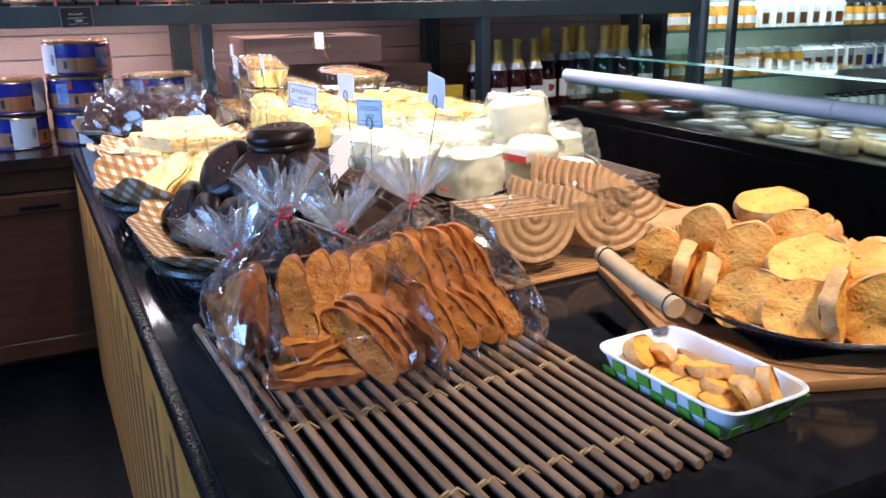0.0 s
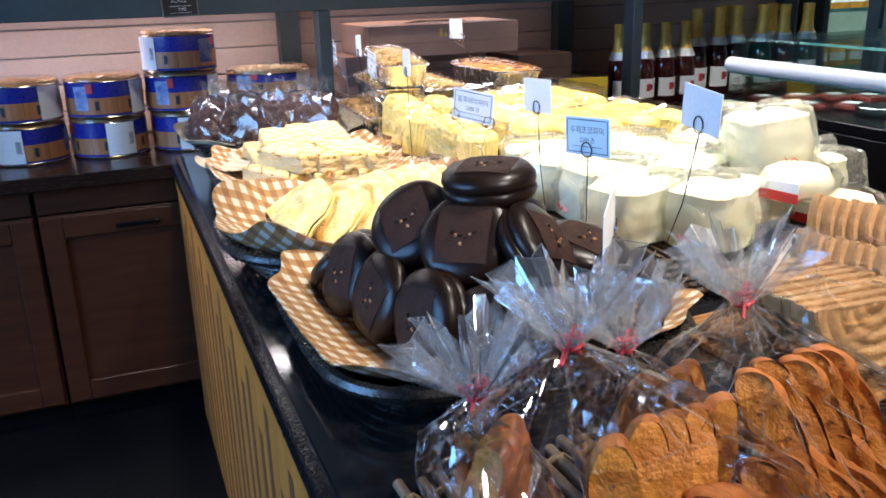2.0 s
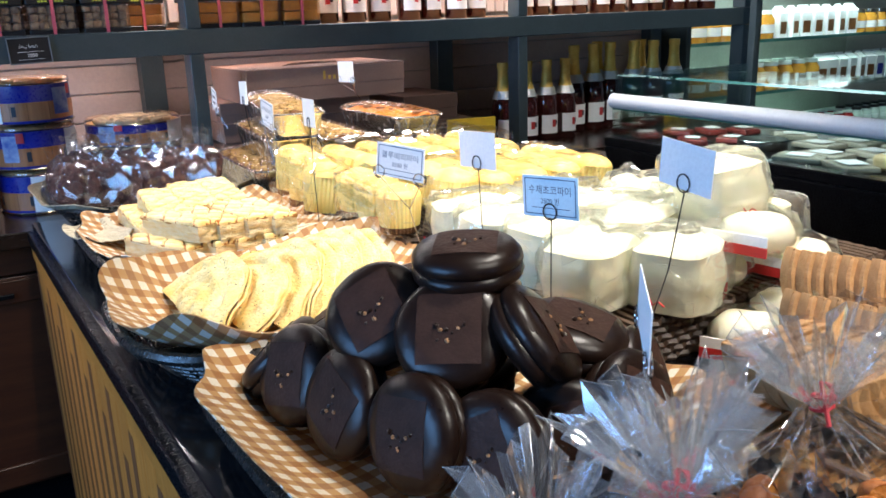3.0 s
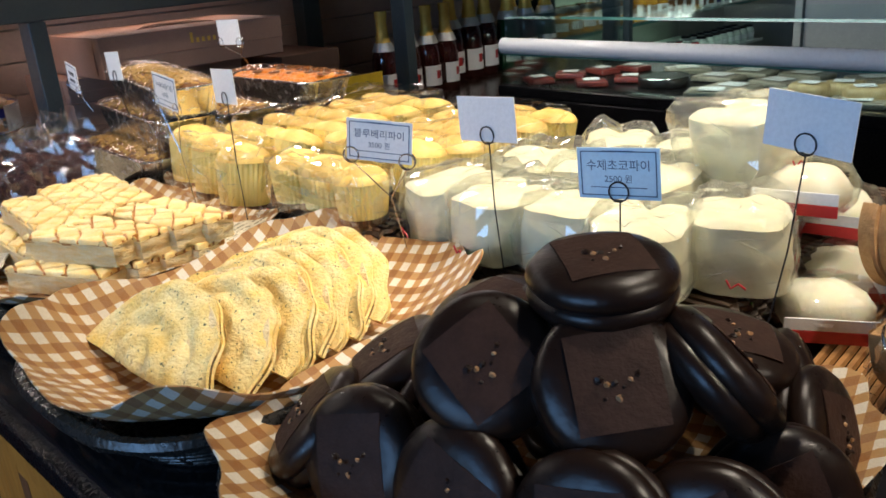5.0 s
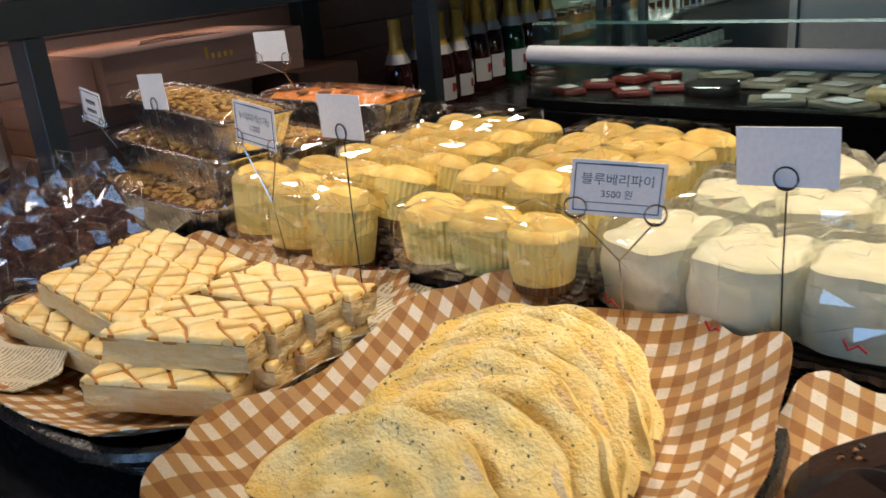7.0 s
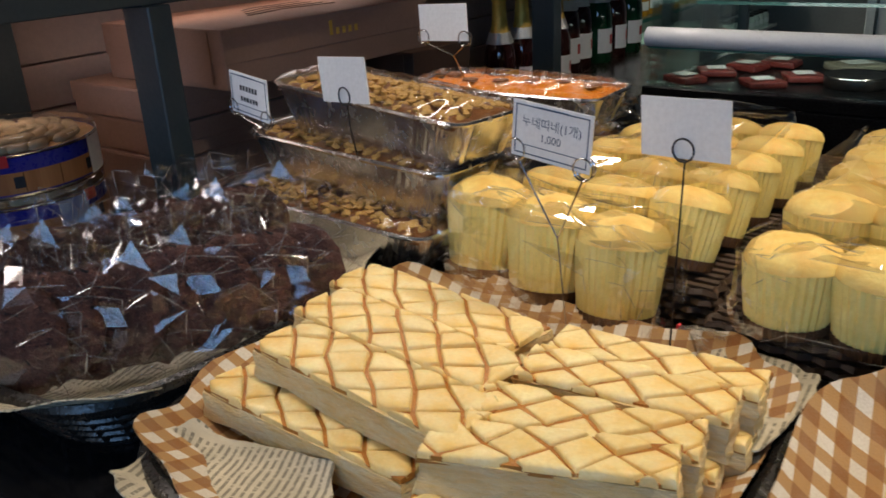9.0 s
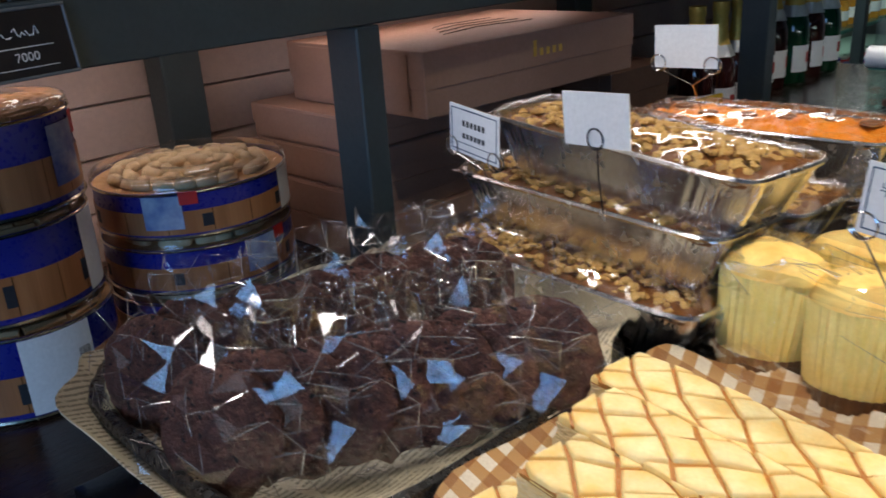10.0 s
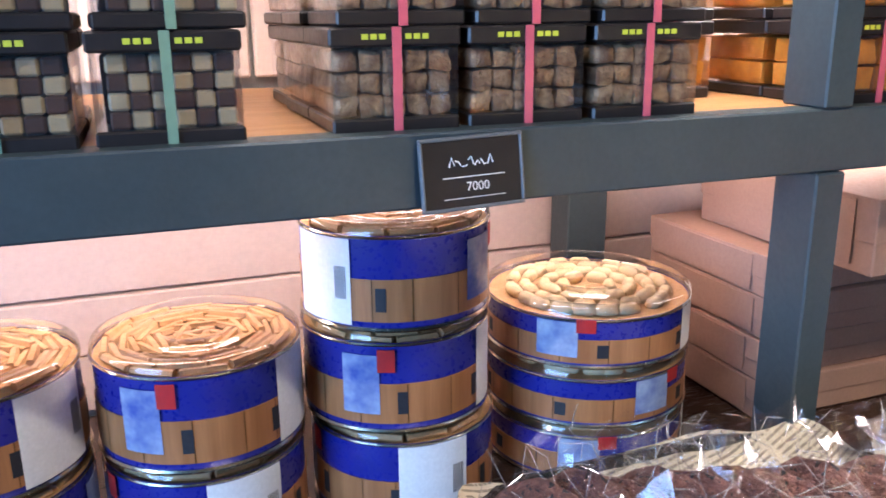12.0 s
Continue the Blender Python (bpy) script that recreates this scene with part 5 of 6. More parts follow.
# ---- foil pans ----
def foil_pan(ln, w, h, topping, label):
    p = thing("foil_loaf_pan", label, "foil pan", "foil loaf pans")
    n = 120

    def side(u, v):
        a = 2 * math.pi * u
        q = 0.84 + 0.16 * v
        x, y = oval(a, 9, w / 2 * q, ln / 2 * q)
        fl = 1 + 0.010 * math.sin(a * 60) * (0.3 + 0.7 * math.sin(math.pi * min(1, v)))
        return Vector((x * fl, y * fl, h * v))
    part("side", sheet(n * 2, 6, side, 0.0006, None, wrap=True), FOIL, p, "crimped silver foil side", True)
    part("rim", tube([(*oval(2 * math.pi * i / 72, 9, w / 2 + 0.002, ln / 2 + 0.002), h) for i in range(72)], 0.0032, 6, True), FOIL, p, "rolled foil rim", True)
    part("floor", box(-w * 0.41, w * 0.41, -ln * 0.41, ln * 0.41, 0.0, 0.003), FOIL, p)
    part("loaf", rumple(sheet(26, 60, lambda u, v: Vector(((u - 0.5) * w * 0.94, (v - 0.5) * ln * 0.95, h - 0.008 + 0.016 * math.sin(math.pi * u) ** 0.6 * math.sin(math.pi * v) ** 0.25 + wob(u * 3, v * 9, 2, 2.2, 0.003)))), 60, 0.008), CARAMEL if topping == "crumb" else ORANGE_TART, p, "brown glazed top" if topping == "crumb" else "orange custard top", True)
    rg = random.Random(6)
    if topping == "crumb":
        bm = bmesh.new()
        for i in range(430):
            u, v = rg.uniform(0.06, 0.94), rg.uniform(0.03, 0.97)
            x, y = (u - 0.5) * w * 0.92, (v - 0.5) * ln * 0.94
            z = h - 0.006 + 0.017 * math.sin(math.pi * u) ** 0.6 * math.sin(math.pi * v) ** 0.25
            made = bmesh.ops.create_icosphere(bm, subdivisions=1, radius=rg.uniform(0.003, 0.0068))["verts"]
            for q in made:
                q.co = Vector((q.co.x * rg.uniform(0.8, 1.3) + x, q.co.y * rg.uniform(0.8, 1.3) + y, q.co.z * 0.7 + z))
        tagged(part("streusel", rumple(bm, 150, 0.003), CRUMB, p, "yellow crumble pieces", True), kind="stuff")
    else:
        for i in range(6):
            bm = lathe([(0, 0), (0.014, 0.0), (0.012, 0.003), (0, 0.004)], 14)
            bmesh.ops.translate(bm, verts=bm.verts, vec=(rg.uniform(-0.02, 0.02), -ln * 0.38 + i * ln * 0.15, h + 0.007))
            part("dark_spot", bm, CARAMEL, p)
    part("wrap", sheet(20, 40, lambda u, v: Vector(((u - 0.5) * w * 1.03, (v - 0.5) * ln * 1.02, h + 0.001 + 0.021 * math.sin(math.pi * u) ** 0.5 * math.sin(math.pi * v) ** 0.2 + wob(u * 4, v * 12, 5, 1.6, 0.003)))), FILM_FLAT, p, "clear film over the pan", True)
    return p


crumb_pan = foil_pan(0.385, 0.125, 0.062, "crumb", "silver foil loaf pan of crumble-topped cake")
put(crumb_pan, pose(0.637, 2.718, 0.850, 0, 0, -3))
copy_thing(crumb_pan, pose(0.682, 2.708, 0.920, 0, 0, -6.8))
copy_thing(crumb_pan, pose(0.690, 2.670, 0.986, 2, 0, -9) @ Matrix.Diagonal((1.0, 0.95, 1.0, 1)))
copy_thing(crumb_pan, pose(0.780, 2.700, 0.850, 0, 0, -2))
copy_thing(crumb_pan, pose(0.800, 2.690, 0.912, 0, 0, -4))
tart_pan = foil_pan(0.33, 0.13, 0.06, "orange", "silver foil pan of orange custard tart with dark spots")
put(tart_pan, pose(0.985, 2.665, 0.945, 0, 0, 2))
copy_thing(crumb_pan, pose(0.985, 2.690, 0.850, 0, 0, 0) @ Matrix.Diagonal((1.0, 0.95, 1.4, 1)))


# ---- price cards on wire stands ----
def price_card(at, rz, roll, base, rings, face="plain", lines=(), w=0.088, h=0.054):
    m = Matrix.Translation(at) @ Matrix.Rotation(radians(rz), 4, "Z") @ Matrix.Rotation(radians(-roll), 4, "Y")
    words = {"plain": "blank white price card on a bent wire stand", "white": "white price card with dark border on a wire stand", "blue": "pale blue price card with dark border on a wire stand"}
    c = thing("price_card", words[face], "price card", "price cards", m)
    part("card", box(-w / 2, w / 2, -0.0006, 0.0006, -h / 2, h / 2), CARD_BLUE if face == "blue" else CARD_WHITE, c)
    if face != "plain":
        e, t = 0.0035, 0.0011
        for a, b, u, v in ((-w / 2 + e, w / 2 - e, h / 2 - e - t, h / 2 - e), (-w / 2 + e, w / 2 - e, -h / 2 + e, -h / 2 + e + t), (-w / 2 + e, -w / 2 + e + t, -h / 2 + e + t, h / 2 - e - t), (w / 2 - e - t, w / 2 - e, -h / 2 + e + t, h / 2 - e - t)):
            part("border", box(a, b, -0.0010, -0.00065, u, v), CARD_LINE, c)
        part("heading", box(-0.017, 0.017, -0.0012, -0.0007, h / 2 - 0.0045, h / 2 - 0.003), CARD_LINE, c)
        part("fine_print", box(-0.030, 0.030, -0.0010, -0.0007, -0.0150, -0.0142), CARD_LINE, c)
        for text, size, z in lines:
            if text:
                lettering(text, size, CARD_LINE, c, pose(0, -0.0009, z, 90, 0, 0))
            else:
                for i in range(6):
                    part("stroke", box(-0.020 + i * 0.007, -0.0155 + i * 0.007, -0.0010, -0.0007, z - size * 0.4, z + size * 0.4), INK, c)
    inv = m.inverted()
    foot = inv @ Vector(base)
    rr = 0.0105
    spots = ((0.0, -h / 2 + 0.008),) if rings == 1 else ((-w / 2 + 0.006, -h / 2 + 0.006), (w / 2 - 0.006, -h / 2 + 0.004))
    for sx, sz in spots:
        for yy in (-0.0022, 0.0022):
            part("clip_ring", tube([(sx + rr * math.cos(a * math.pi / 12), yy, sz + rr * math.sin(a * math.pi / 12)) for a in range(24)], 0.00095, 6, True), WIRE if rings == 2 else WIRE_DARK, c, "coiled wire clip", True)
    if rings == 1:
        sx, sz = spots[0]
        part("stem", tube([(sx, 0.001, sz - rr), (sx + (foot.x - sx) * 0.45, foot.y * 0.3, sz + (foot.z - sz) * 0.5), tuple(foot)], 0.0009, 5), WIRE_DARK, c, "thin wire stem")
    else:
        j = foot * 0.42 + Vector((0, 0, -0.012))
        for sx, sz in spots:
            part("stem", tube([(sx, 0.001, sz - rr * 0.8), (j.x, j.y, j.z)], 0.0009, 5), WIRE, c, "thin wire stem")
        part("stem", tube([tuple(j), tuple(foot)], 0.0009, 5), WIRE, c)
    return c


price_card((0.5665, 1.855, 1.030), -60.8, -6, (0.612, 1.872, 0.866), 2, "white", (("블루베리파이", 0.0125, 0.008), ("3500 원", 0.0095, -0.006)))
price_card((0.6215, 1.7185, 1.060), -88, 3, (0.640, 1.719, 0.860), 1)
price_card((0.594, 1.515, 1.028), -77, 3, (0.594, 1.512, 0.870), 1, "blue", (("수제초코파이", 0.0125, 0.008), ("2500 원", 0.0095, -0.006)))
price_card((0.658, 1.352, 1.082), -97, -4, (0.605, 1.362, 0.860), 1)
price_card((0.408, 1.165, 1.015), -129, -8, (0.452, 1.165, 0.800), 2)
price_card((0.531, 2.339, 1.066), -95, -5, (0.548, 2.330, 0.850), 2, "white", (("누네띠네(1개)", 0.0115, 0.008), ("1,000", 0.0105, -0.005)))
price_card((0.576, 2.231, 1.074), -99, 3, (0.584, 2.236, 0.845), 1)
price_card((0.594, 2.657, 1.083), -98, 4, (0.605, 2.655, 0.985), 1)
price_card((0.565, 2.795, 1.058), -100, -4, (0.590, 2.790, 0.985), 2, "white", (("", 0.008, 0.008), ("", 0.007, -0.006)))
price_card((0.905, 2.742, 1.108), -89, 2, (0.962, 2.745, 1.010), 2)


# ---- spiral biscuits on a rattan tray ----
tray = thing("rattan_tray", "flat light rattan tray under the spiral biscuits", "tray", m=pose(0.945, 1.245, 0.7875, 0, 0, 4))
for i in range(24):
    part("rod", tube([(-0.31, -0.135 + i * 0.0115, 0.006), (0.31, -0.135 + i * 0.0115, 0.006)], 0.0052, 6), RATTAN, tray)
for x in (-0.29, 0.0, 0.29):
    part("cross_rod", tube([(x, -0.14, 0.0165), (x, 0.14, 0.0165)], 0.005, 6), RATTAN, tray)


def spiral_biscuit():
    b = thing("spiral_biscuit", "half-round brown biscuit with a ridged spiral face", "biscuit", "spiral biscuits")
    R, T = 0.078, 0.015

    def face(side):
        def f(u, v):
            a = math.pi * u
            q = R * v
            x, z = q * math.cos(a), -q * math.sin(a) * 1.02
            ridge = 0.0030 * abs(math.sin(v * 4.6 * math.pi + a * 0.35))
            return Vector((x, side * (T / 2 + ridge - 0.004 * (v > 0.97)), z))
        return f
    part("front_face", sheet(36, 46, face(-1)), BISCUIT, b, "concentric ridges", True)
    part("back_face", sheet(24, 30, face(1)), BISCUIT, b, "", True)
    part("rim", sheet(36, 3, lambda u, v: Vector((R * math.cos(math.pi * u), (v - 0.5) * T, -R * 1.02 * math.sin(math.pi * u)))), BISCUIT, b, "", True)
    part("cut_edge", box(-R, R, -T / 2, T / 2, -0.003, 0.0005, 0.001), BISCUIT, b)
    return b


sp = spiral_biscuit()
lead = True
for x, y, z, rz, tilt, roll, lean, cnt in ((0.722, 1.128, 0.895, -2, -10, 0, 0, 9), (0.890, 1.140, 0.888, -14, -12, 28, 18, 9), (0.995, 1.215, 0.905, -14, -12, 30, 22, 9)):
    for i in range(cnt):
        d = Matrix.Rotation(radians(lean), 4, "Z") @ Vector((0, 0.0172 * i, 0.0008 * i))
        m = Matrix.Translation((x + d.x, y + d.y, z + 0.001 * (i % 3))) @ Matrix.Rotation(radians(rz + (i * 7 % 5) - 2), 4, "Z") @ Matrix.Rotation(radians(tilt + 0.6 * i), 4, "X") @ Matrix.Rotation(radians(roll), 4, "Y")
        if lead:
            put(sp, m)
            lead = False
        else:
            copy_thing(sp, m)
    film_hood("clear_wrapper", -0.085, 0.085, -0.085, 0.085, 0, 0.098, "clear creased wrapper over spiral biscuits", lean, Matrix.Translation((x + d.x * 0.5, y + d.y * 0.5, 0.806)), x * 9, FILM_FACET)
for i in range(6):
    copy_thing(sp, pose(1.09 + 0.012 * i, 1.20 + 0.004 * i, 0.812 + 0.0004 * i, 78, 0, 35))


# ---- willow rod mat ----
mat_rods = thing("willow_mat", "brown willow rod mat bound with jute twine", "mat", m=pose(0.385, 0.845, 0.7875, 0, 0, 1.5))
rod_rng = random.Random(8)
for i in range(21):
    x = -0.200 + i * 0.0198
    part("rod", tube([(x + rod_rng.uniform(-0.001, 0.001), -0.302 + rod_rng.uniform(-0.006, 0.006), 0.0075), (x, -0.1, 0.0078), (x, 0.1, 0.0074), (x + rod_rng.uniform(-0.001, 0.001), 0.308 + rod_rng.uniform(-0.006, 0.006), 0.0075)], 0.0056, 8), BAMBOO, mat_rods, "", True)
for yy in (-0.235, -0.045, 0.165, 0.28):
    for ph in (0, 1):
        part("twine", tube([(-0.206 + k * 0.0099, yy + 0.002 * (1 if (k + ph) % 2 else -1), 0.0078 + 0.0062 * math.sin((k + ph) * math.pi / 2 + 0.7)) for k in range(42)], 0.0016, 5), TWINE, mat_rods)


# ---- biscotti ----
def biscotti():
    b = thing("biscotti_slice", "long golden brown biscotti slice with dark crust", "biscotti", "biscotti in bags")
    ln, w, t = 0.122, 0.037, 0.016

    def loop(u, v):
        a = 2 * math.pi * u
        x, y = oval(a, 2.6, ln / 2, w / 2)
        q = 1 - 0.04 * (2 * v - 1) ** 2
        return Vector((x * q, y * q + 0.006 * math.cos(x * 22), (v - 0.5) * t))
    part("crust", rumple(sheet(48, 4, loop, 0.0, None, wrap=True), 60, 0.0045), BISCOTTI_EDGE, b, "dark baked crust", True)
    for s in (-1, 1):
        def cut(u, v, s=s):
            x, y = oval(2 * math.pi * u, 2.6, ln / 2 * v * 0.97, w / 2 * v * 0.97)
            return Vector((x, y + 0.006 * math.cos(x * 22), s * (t / 2 - 0.0004)))
        part("cut_face", rumple(sheet(48, 7, cut, 0.0, None, wrap=True), 60, 0.0045), BISCOTTI, b, "golden porous cut face", True)
    return b


def tied_bag(base, tie, hw, hd, seed, spin=0.0):
    """An upright clear bag gathered to a red tie, with a splayed end."""
    b = thing("biscotti_bag", "tall clear bag of biscotti gathered with a red tie", "bag", "biscotti bags", pose(*base, 0, 0, spin))
    top = pose(*base, 0, 0, spin).inverted() @ Vector(tie)

    def f(u, v):
        a = 2 * math.pi * u
        if v < 0.62:
            k = 1.08 + 0.10 * math.sin(v / 0.62 * math.pi)
        else:
            k = 1.08 * max(0.06, (1 - (v - 0.62) / 0.38)) ** 0.75
        x, y = oval(a, 3.2, hw * k, hd * k)
        pleat = 1 + (0.16 * math.sin(15 * a + seed) + 0.08 * math.sin(33 * a)) * max(0.0, v - 0.45) + 0.035 * math.sin(7 * a + seed)
        x, y = x * pleat, y * pleat
        x += top.x * v ** 1.6 + wob(a, v * 5, seed, 1.8, 0.008)
        y += top.y * v ** 1.3 + wob(a + 4, v * 5, seed, 1.8, 0.008)
        return Vector((x, y, top.z * v + wob(a * 2, v * 7, seed, 1.5, 0.004)))
    bm = sheet(40, 9, f, 0.0, None, wrap=True)
    bmesh.ops.triangulate(bm, faces=bm.faces)
    film_part("pouch", bm, FILM_POUCH, b, "creased clear film pouch", 0.16, 0.0006, int(seed * 10))
    frill(b, tuple(top), (-0.1, 0.15, 1.0), 0.062, 0.050, seed)
    tw = [(top.x + 0.0075 * math.cos(k * 0.7), top.y + 0.0075 * math.sin(k * 0.7), top.z + 0.0012 * k - 0.004) for k in range(20)]
    part("tie", tube(tw + [(top.x - 0.016, top.y - 0.014, top.z - 0.004)], 0.0018, 5), RED_TIE, b, "red twist tie")
    return b


BZ = 0.8015
bags = (((0.300, 0.890, BZ), (0.275, 1.005, 0.975), 0.110, 0.096, 0.3, -4), ((0.466, 0.915, BZ), (0.469, 1.040, 0.965), 0.098, 0.098, 2.0, 8), ((0.217, 1.015, BZ), (0.222, 1.065, 0.915), 0.034, 0.066, 4.4, 10), ((0.392, 1.045, BZ), (0.372, 1.075, 0.925), 0.060, 0.040, 6.0, 0))
for args in bags:
    tied_bag(*args)
bis = biscotti()
lead = True
rg = random.Random(21)
layout = []
# first bag: flat slices at the lower corner, slanting ones beside them, broad faces upright behind
for k in range(4):
    layout.append(orient((0.268 + 0.006 * k, 0.882 + 0.007 * k, 0.810 + 0.0125 * k), (1, -0.15 + 0.1 * k, 0.04), (0.05 * k, -0.30, 0.95)))
for k in range(5):
    layout.append(orient((0.318 + 0.017 * k, 0.878 + 0.006 * k, 0.842 + 0.001 * k), (0.50, -0.42, -0.62), (-0.75, -0.45, 0.2)))
for k in range(5):
    layout.append(orient((0.262 + 0.026 * k, 0.905 + 0.010 * k, 0.892 - 0.003 * k), (-0.10 + 0.10 * k, 0.25, 1), (-0.45 + 0.1 * k, -0.85, 0.25)))
# second bag: two layers of long slices slanting down to the front
for k in range(6):
    layout.append(orient((0.408 + 0.023 * k, 0.905 + 0.004 * k, 0.842), (0.42, -0.40, -0.66), (-0.62, -0.60, 0.35)))
for k in range(5):
    layout.append(orient((0.422 + 0.022 * k, 0.945 + 0.004 * k, 0.895), (0.34, -0.34, -0.80), (-0.60, -0.65, 0.3)))
for k in range(4):
    layout.append(orient((0.203 + 0.011 * k, 0.995 + 0.012 * k, 0.852), (0.1, 0.1, 1), (-0.8, -0.5, 0.1)))
    layout.append(orient((0.362 + 0.020 * k, 1.045, 0.852), (0.12, 0.1, 1), (-0.3, -0.9, 0.2)))
for m in layout:
    m = m @ pose(rg.uniform(-0.004, 0.004), rg.uniform(-0.004, 0.004), 0, rg.uniform(-11, 11), rg.uniform(-9, 9), rg.uniform(-12, 12))
    if lead:
        put(bis, m)
        lead = False
    else:
        copy_thing(bis, m)


# ---- sample tray with bread cubes ----
pt = thing("sample_tray", "white card tray with green and white checks", "tray", m=pose(0.663, 0.672, 0.7875, 0, 0, 3))
a, b = 0.066, 0.108


def tray_wall(u, v):
    q = 0.86 + 0.14 * v
    x, y = oval(2 * math.pi * u, 7, a * q, b * q)
    return Vector((x, y, 0.001 + 0.036 * v))


part("wall", sheet(72, 5, tray_wall, 0.0012, None, wrap=True), TRAY_WHITE, pt, "white card wall", True)
part("floor", box(-a * 0.84, a * 0.84, -b * 0.84, b * 0.84, 0.0004, 0.002), TRAY_WHITE, pt)
part("lip", tube([(*oval(2 * math.pi * i / 64, 7, a + 0.002, b + 0.002), 0.0372) for i in range(64)], 0.0022, 6, True), TRAY_WHITE, pt, "rolled white lip", True)
for face_ in range(2):
    for i in range(9):
        for j in range(2):
            if (i + j) % 2 == 0:
                if face_ == 0:
                    s0 = -b * 0.86 + i * b * 1.72 / 9
                    bm = sheet(1, 1, lambda u, v: Vector((-(a * (0.875 + 0.14 * (j + v) * 0.46)) - 0.0016, s0 + u * b * 1.72 / 9, 0.003 + (j + v) * 0.0155)), 0.0006)
                else:
                    if i > 5:
                        continue
                    s0 = -a * 0.84 + i * a * 1.68 / 6
                    bm = sheet(1, 1, lambda u, v: Vector((s0 + u * a * 1.68 / 6, -(b * (0.875 + 0.14 * (j + v) * 0.46)) - 0.0016, 0.003 + (j + v) * 0.0155)), 0.0006)
                part("green_check", bm, GREEN_PRINT, pt)


def toast(ln, w, t, name, label, group):
    s = thing(name, label, "toast", group)

    def loop(u, v):
        x, y = oval(2 * math.pi * u, 2.5, ln / 2, w / 2)
        q = 1 - 0.05 * (2 * v - 1) ** 2
        return Vector((x * q, y * q * (1 + 0.12 * math.cos(x * 30)) + wob(x, y, w * 50, 26, 0.012), (v - 0.5) * t + 0.004 * math.sin(x * 40)))
    part("crust", rumple(sheet(36, 4, loop, 0.0, None, wrap=True), 50, 0.004), TOAST_EDGE, s, "pale baked crust", True)
    for sd in (-1, 1):
        def fc(u, v):
            c = loop(u, 0.5)
            return Vector((c.x * v * 0.98, c.y * v * 0.98, 0.004 * math.sin(c.x * v * 40) + sd * (t / 2 - 0.0004 + 0.0012 * (1 - v))))
        part("buttered_face", rumple(sheet(36, 6, fc, 0.0, None, wrap=True), 60, 0.004), TOAST, s, "buttery yellow toasted face", True)
    return s


crumbs = toast(0.052, 0.036, 0.014, "toast_piece", "small cut piece of buttery toast with herbs", "toast samples")
put(crumbs, pose(0.632, 0.735, 0.822, 58, 10, 30))
for x, y, z, rx, ry, rz in ((0.655, 0.725, 0.812, 70, 20, 100), (0.640, 0.695, 0.803, 10, 8, 40), (0.668, 0.690, 0.806, 14, -12, 100), (0.645, 0.655, 0.803, 12, 0, 0), (0.670, 0.645, 0.808, 20, 14, 60), (0.650, 0.620, 0.803, 8, 10, 20), (0.676, 0.668, 0.818, 16, 10, 150), (0.690, 0.620, 0.806, 10, 0, 80), (0.668, 0.600, 0.815, 62, 24, 70), (0.690, 0.592, 0.822, 70, 60, 20)):
    copy_thing(crumbs, pose(x, y, z, rx, ry, rz))

# ---- rusk basket ----
bd = thing("serving_board", "oiled wooden board under the wire rusk basket", "board", m=pose(0.955, 0.800, 0.7875, 0, 0, -20))
part("plank", box(-0.215, 0.215, -0.235, 0.235, 0, 0.016, 0.004, seg=2), BOARD_WOOD, bd, "", True)
wb2 = thing("wire_basket", "oval dark wire basket filled with toast slices", "basket", m=pose(0.975, 0.800, 0.804, 0, 0, -14))
for k in range(7):
    q, z = 0.70 + 0.05 * k, 0.003 + 0.0065 * k
    part("wire_ring", tube([(*oval(2 * math.pi * i / 64, 2.2, 0.215 * q, 0.255 * q), z) for i in range(64)], 0.0024 if k == 6 else 0.0014, 5, True), WIRE_DARK, wb2)
for i in range(30):
    x0, y0 = oval(2 * math.pi * i / 30, 2.2, 0.215 * 0.7, 0.255 * 0.7)
    x1, y1 = oval(2 * math.pi * i / 30, 2.2, 0.215, 0.255)
    part("upright", tube([(x0, y0, 0.003), (x1, y1, 0.042)], 0.0014, 5), WIRE_DARK, wb2)
part("wire_floor", box(-0.145, 0.145, -0.17, 0.17, 0.0, 0.003), WIRE_DARK, wb2)
liner("gingham_cloth", 0.975, 0.800, 0.205, 0.245, 0.812, 0.845, 2.2, BROWN_CHECK, "brown gingham cloth in the wire basket", -14, 9.9, 0.96, 0.0)
dw = thing("wooden_handle", "pale wooden dowel handle resting on the basket edge", "handle")
part("dowel", tube([(0.700, 0.755, 0.862), (0.712, 0.85, 0.868), (0.735, 0.955, 0.874)], 0.0135, 14), ROD_WOOD, dw, "", True)
for t0 in (0.06, 0.94):
    part("ring", tube([(0.700 + 0.035 * t0 + 0.0142 * math.cos(k * math.pi / 8), 0.755 + 0.2 * t0, 0.862 + 0.012 * t0 + 0.0142 * math.sin(k * math.pi / 8)) for k in range(16)], 0.0016, 5, True), WIRE_DARK, dw, "dark cord ring")
rusk = toast(0.100, 0.068, 0.020, "garlic_toast", "buttery golden toast slice speckled with herbs", "garlic toast")
put(rusk, orient((0.945, 0.842, 0.946), (0.8, -0.6, 0.0), (-0.25, -0.2, 1.0)))
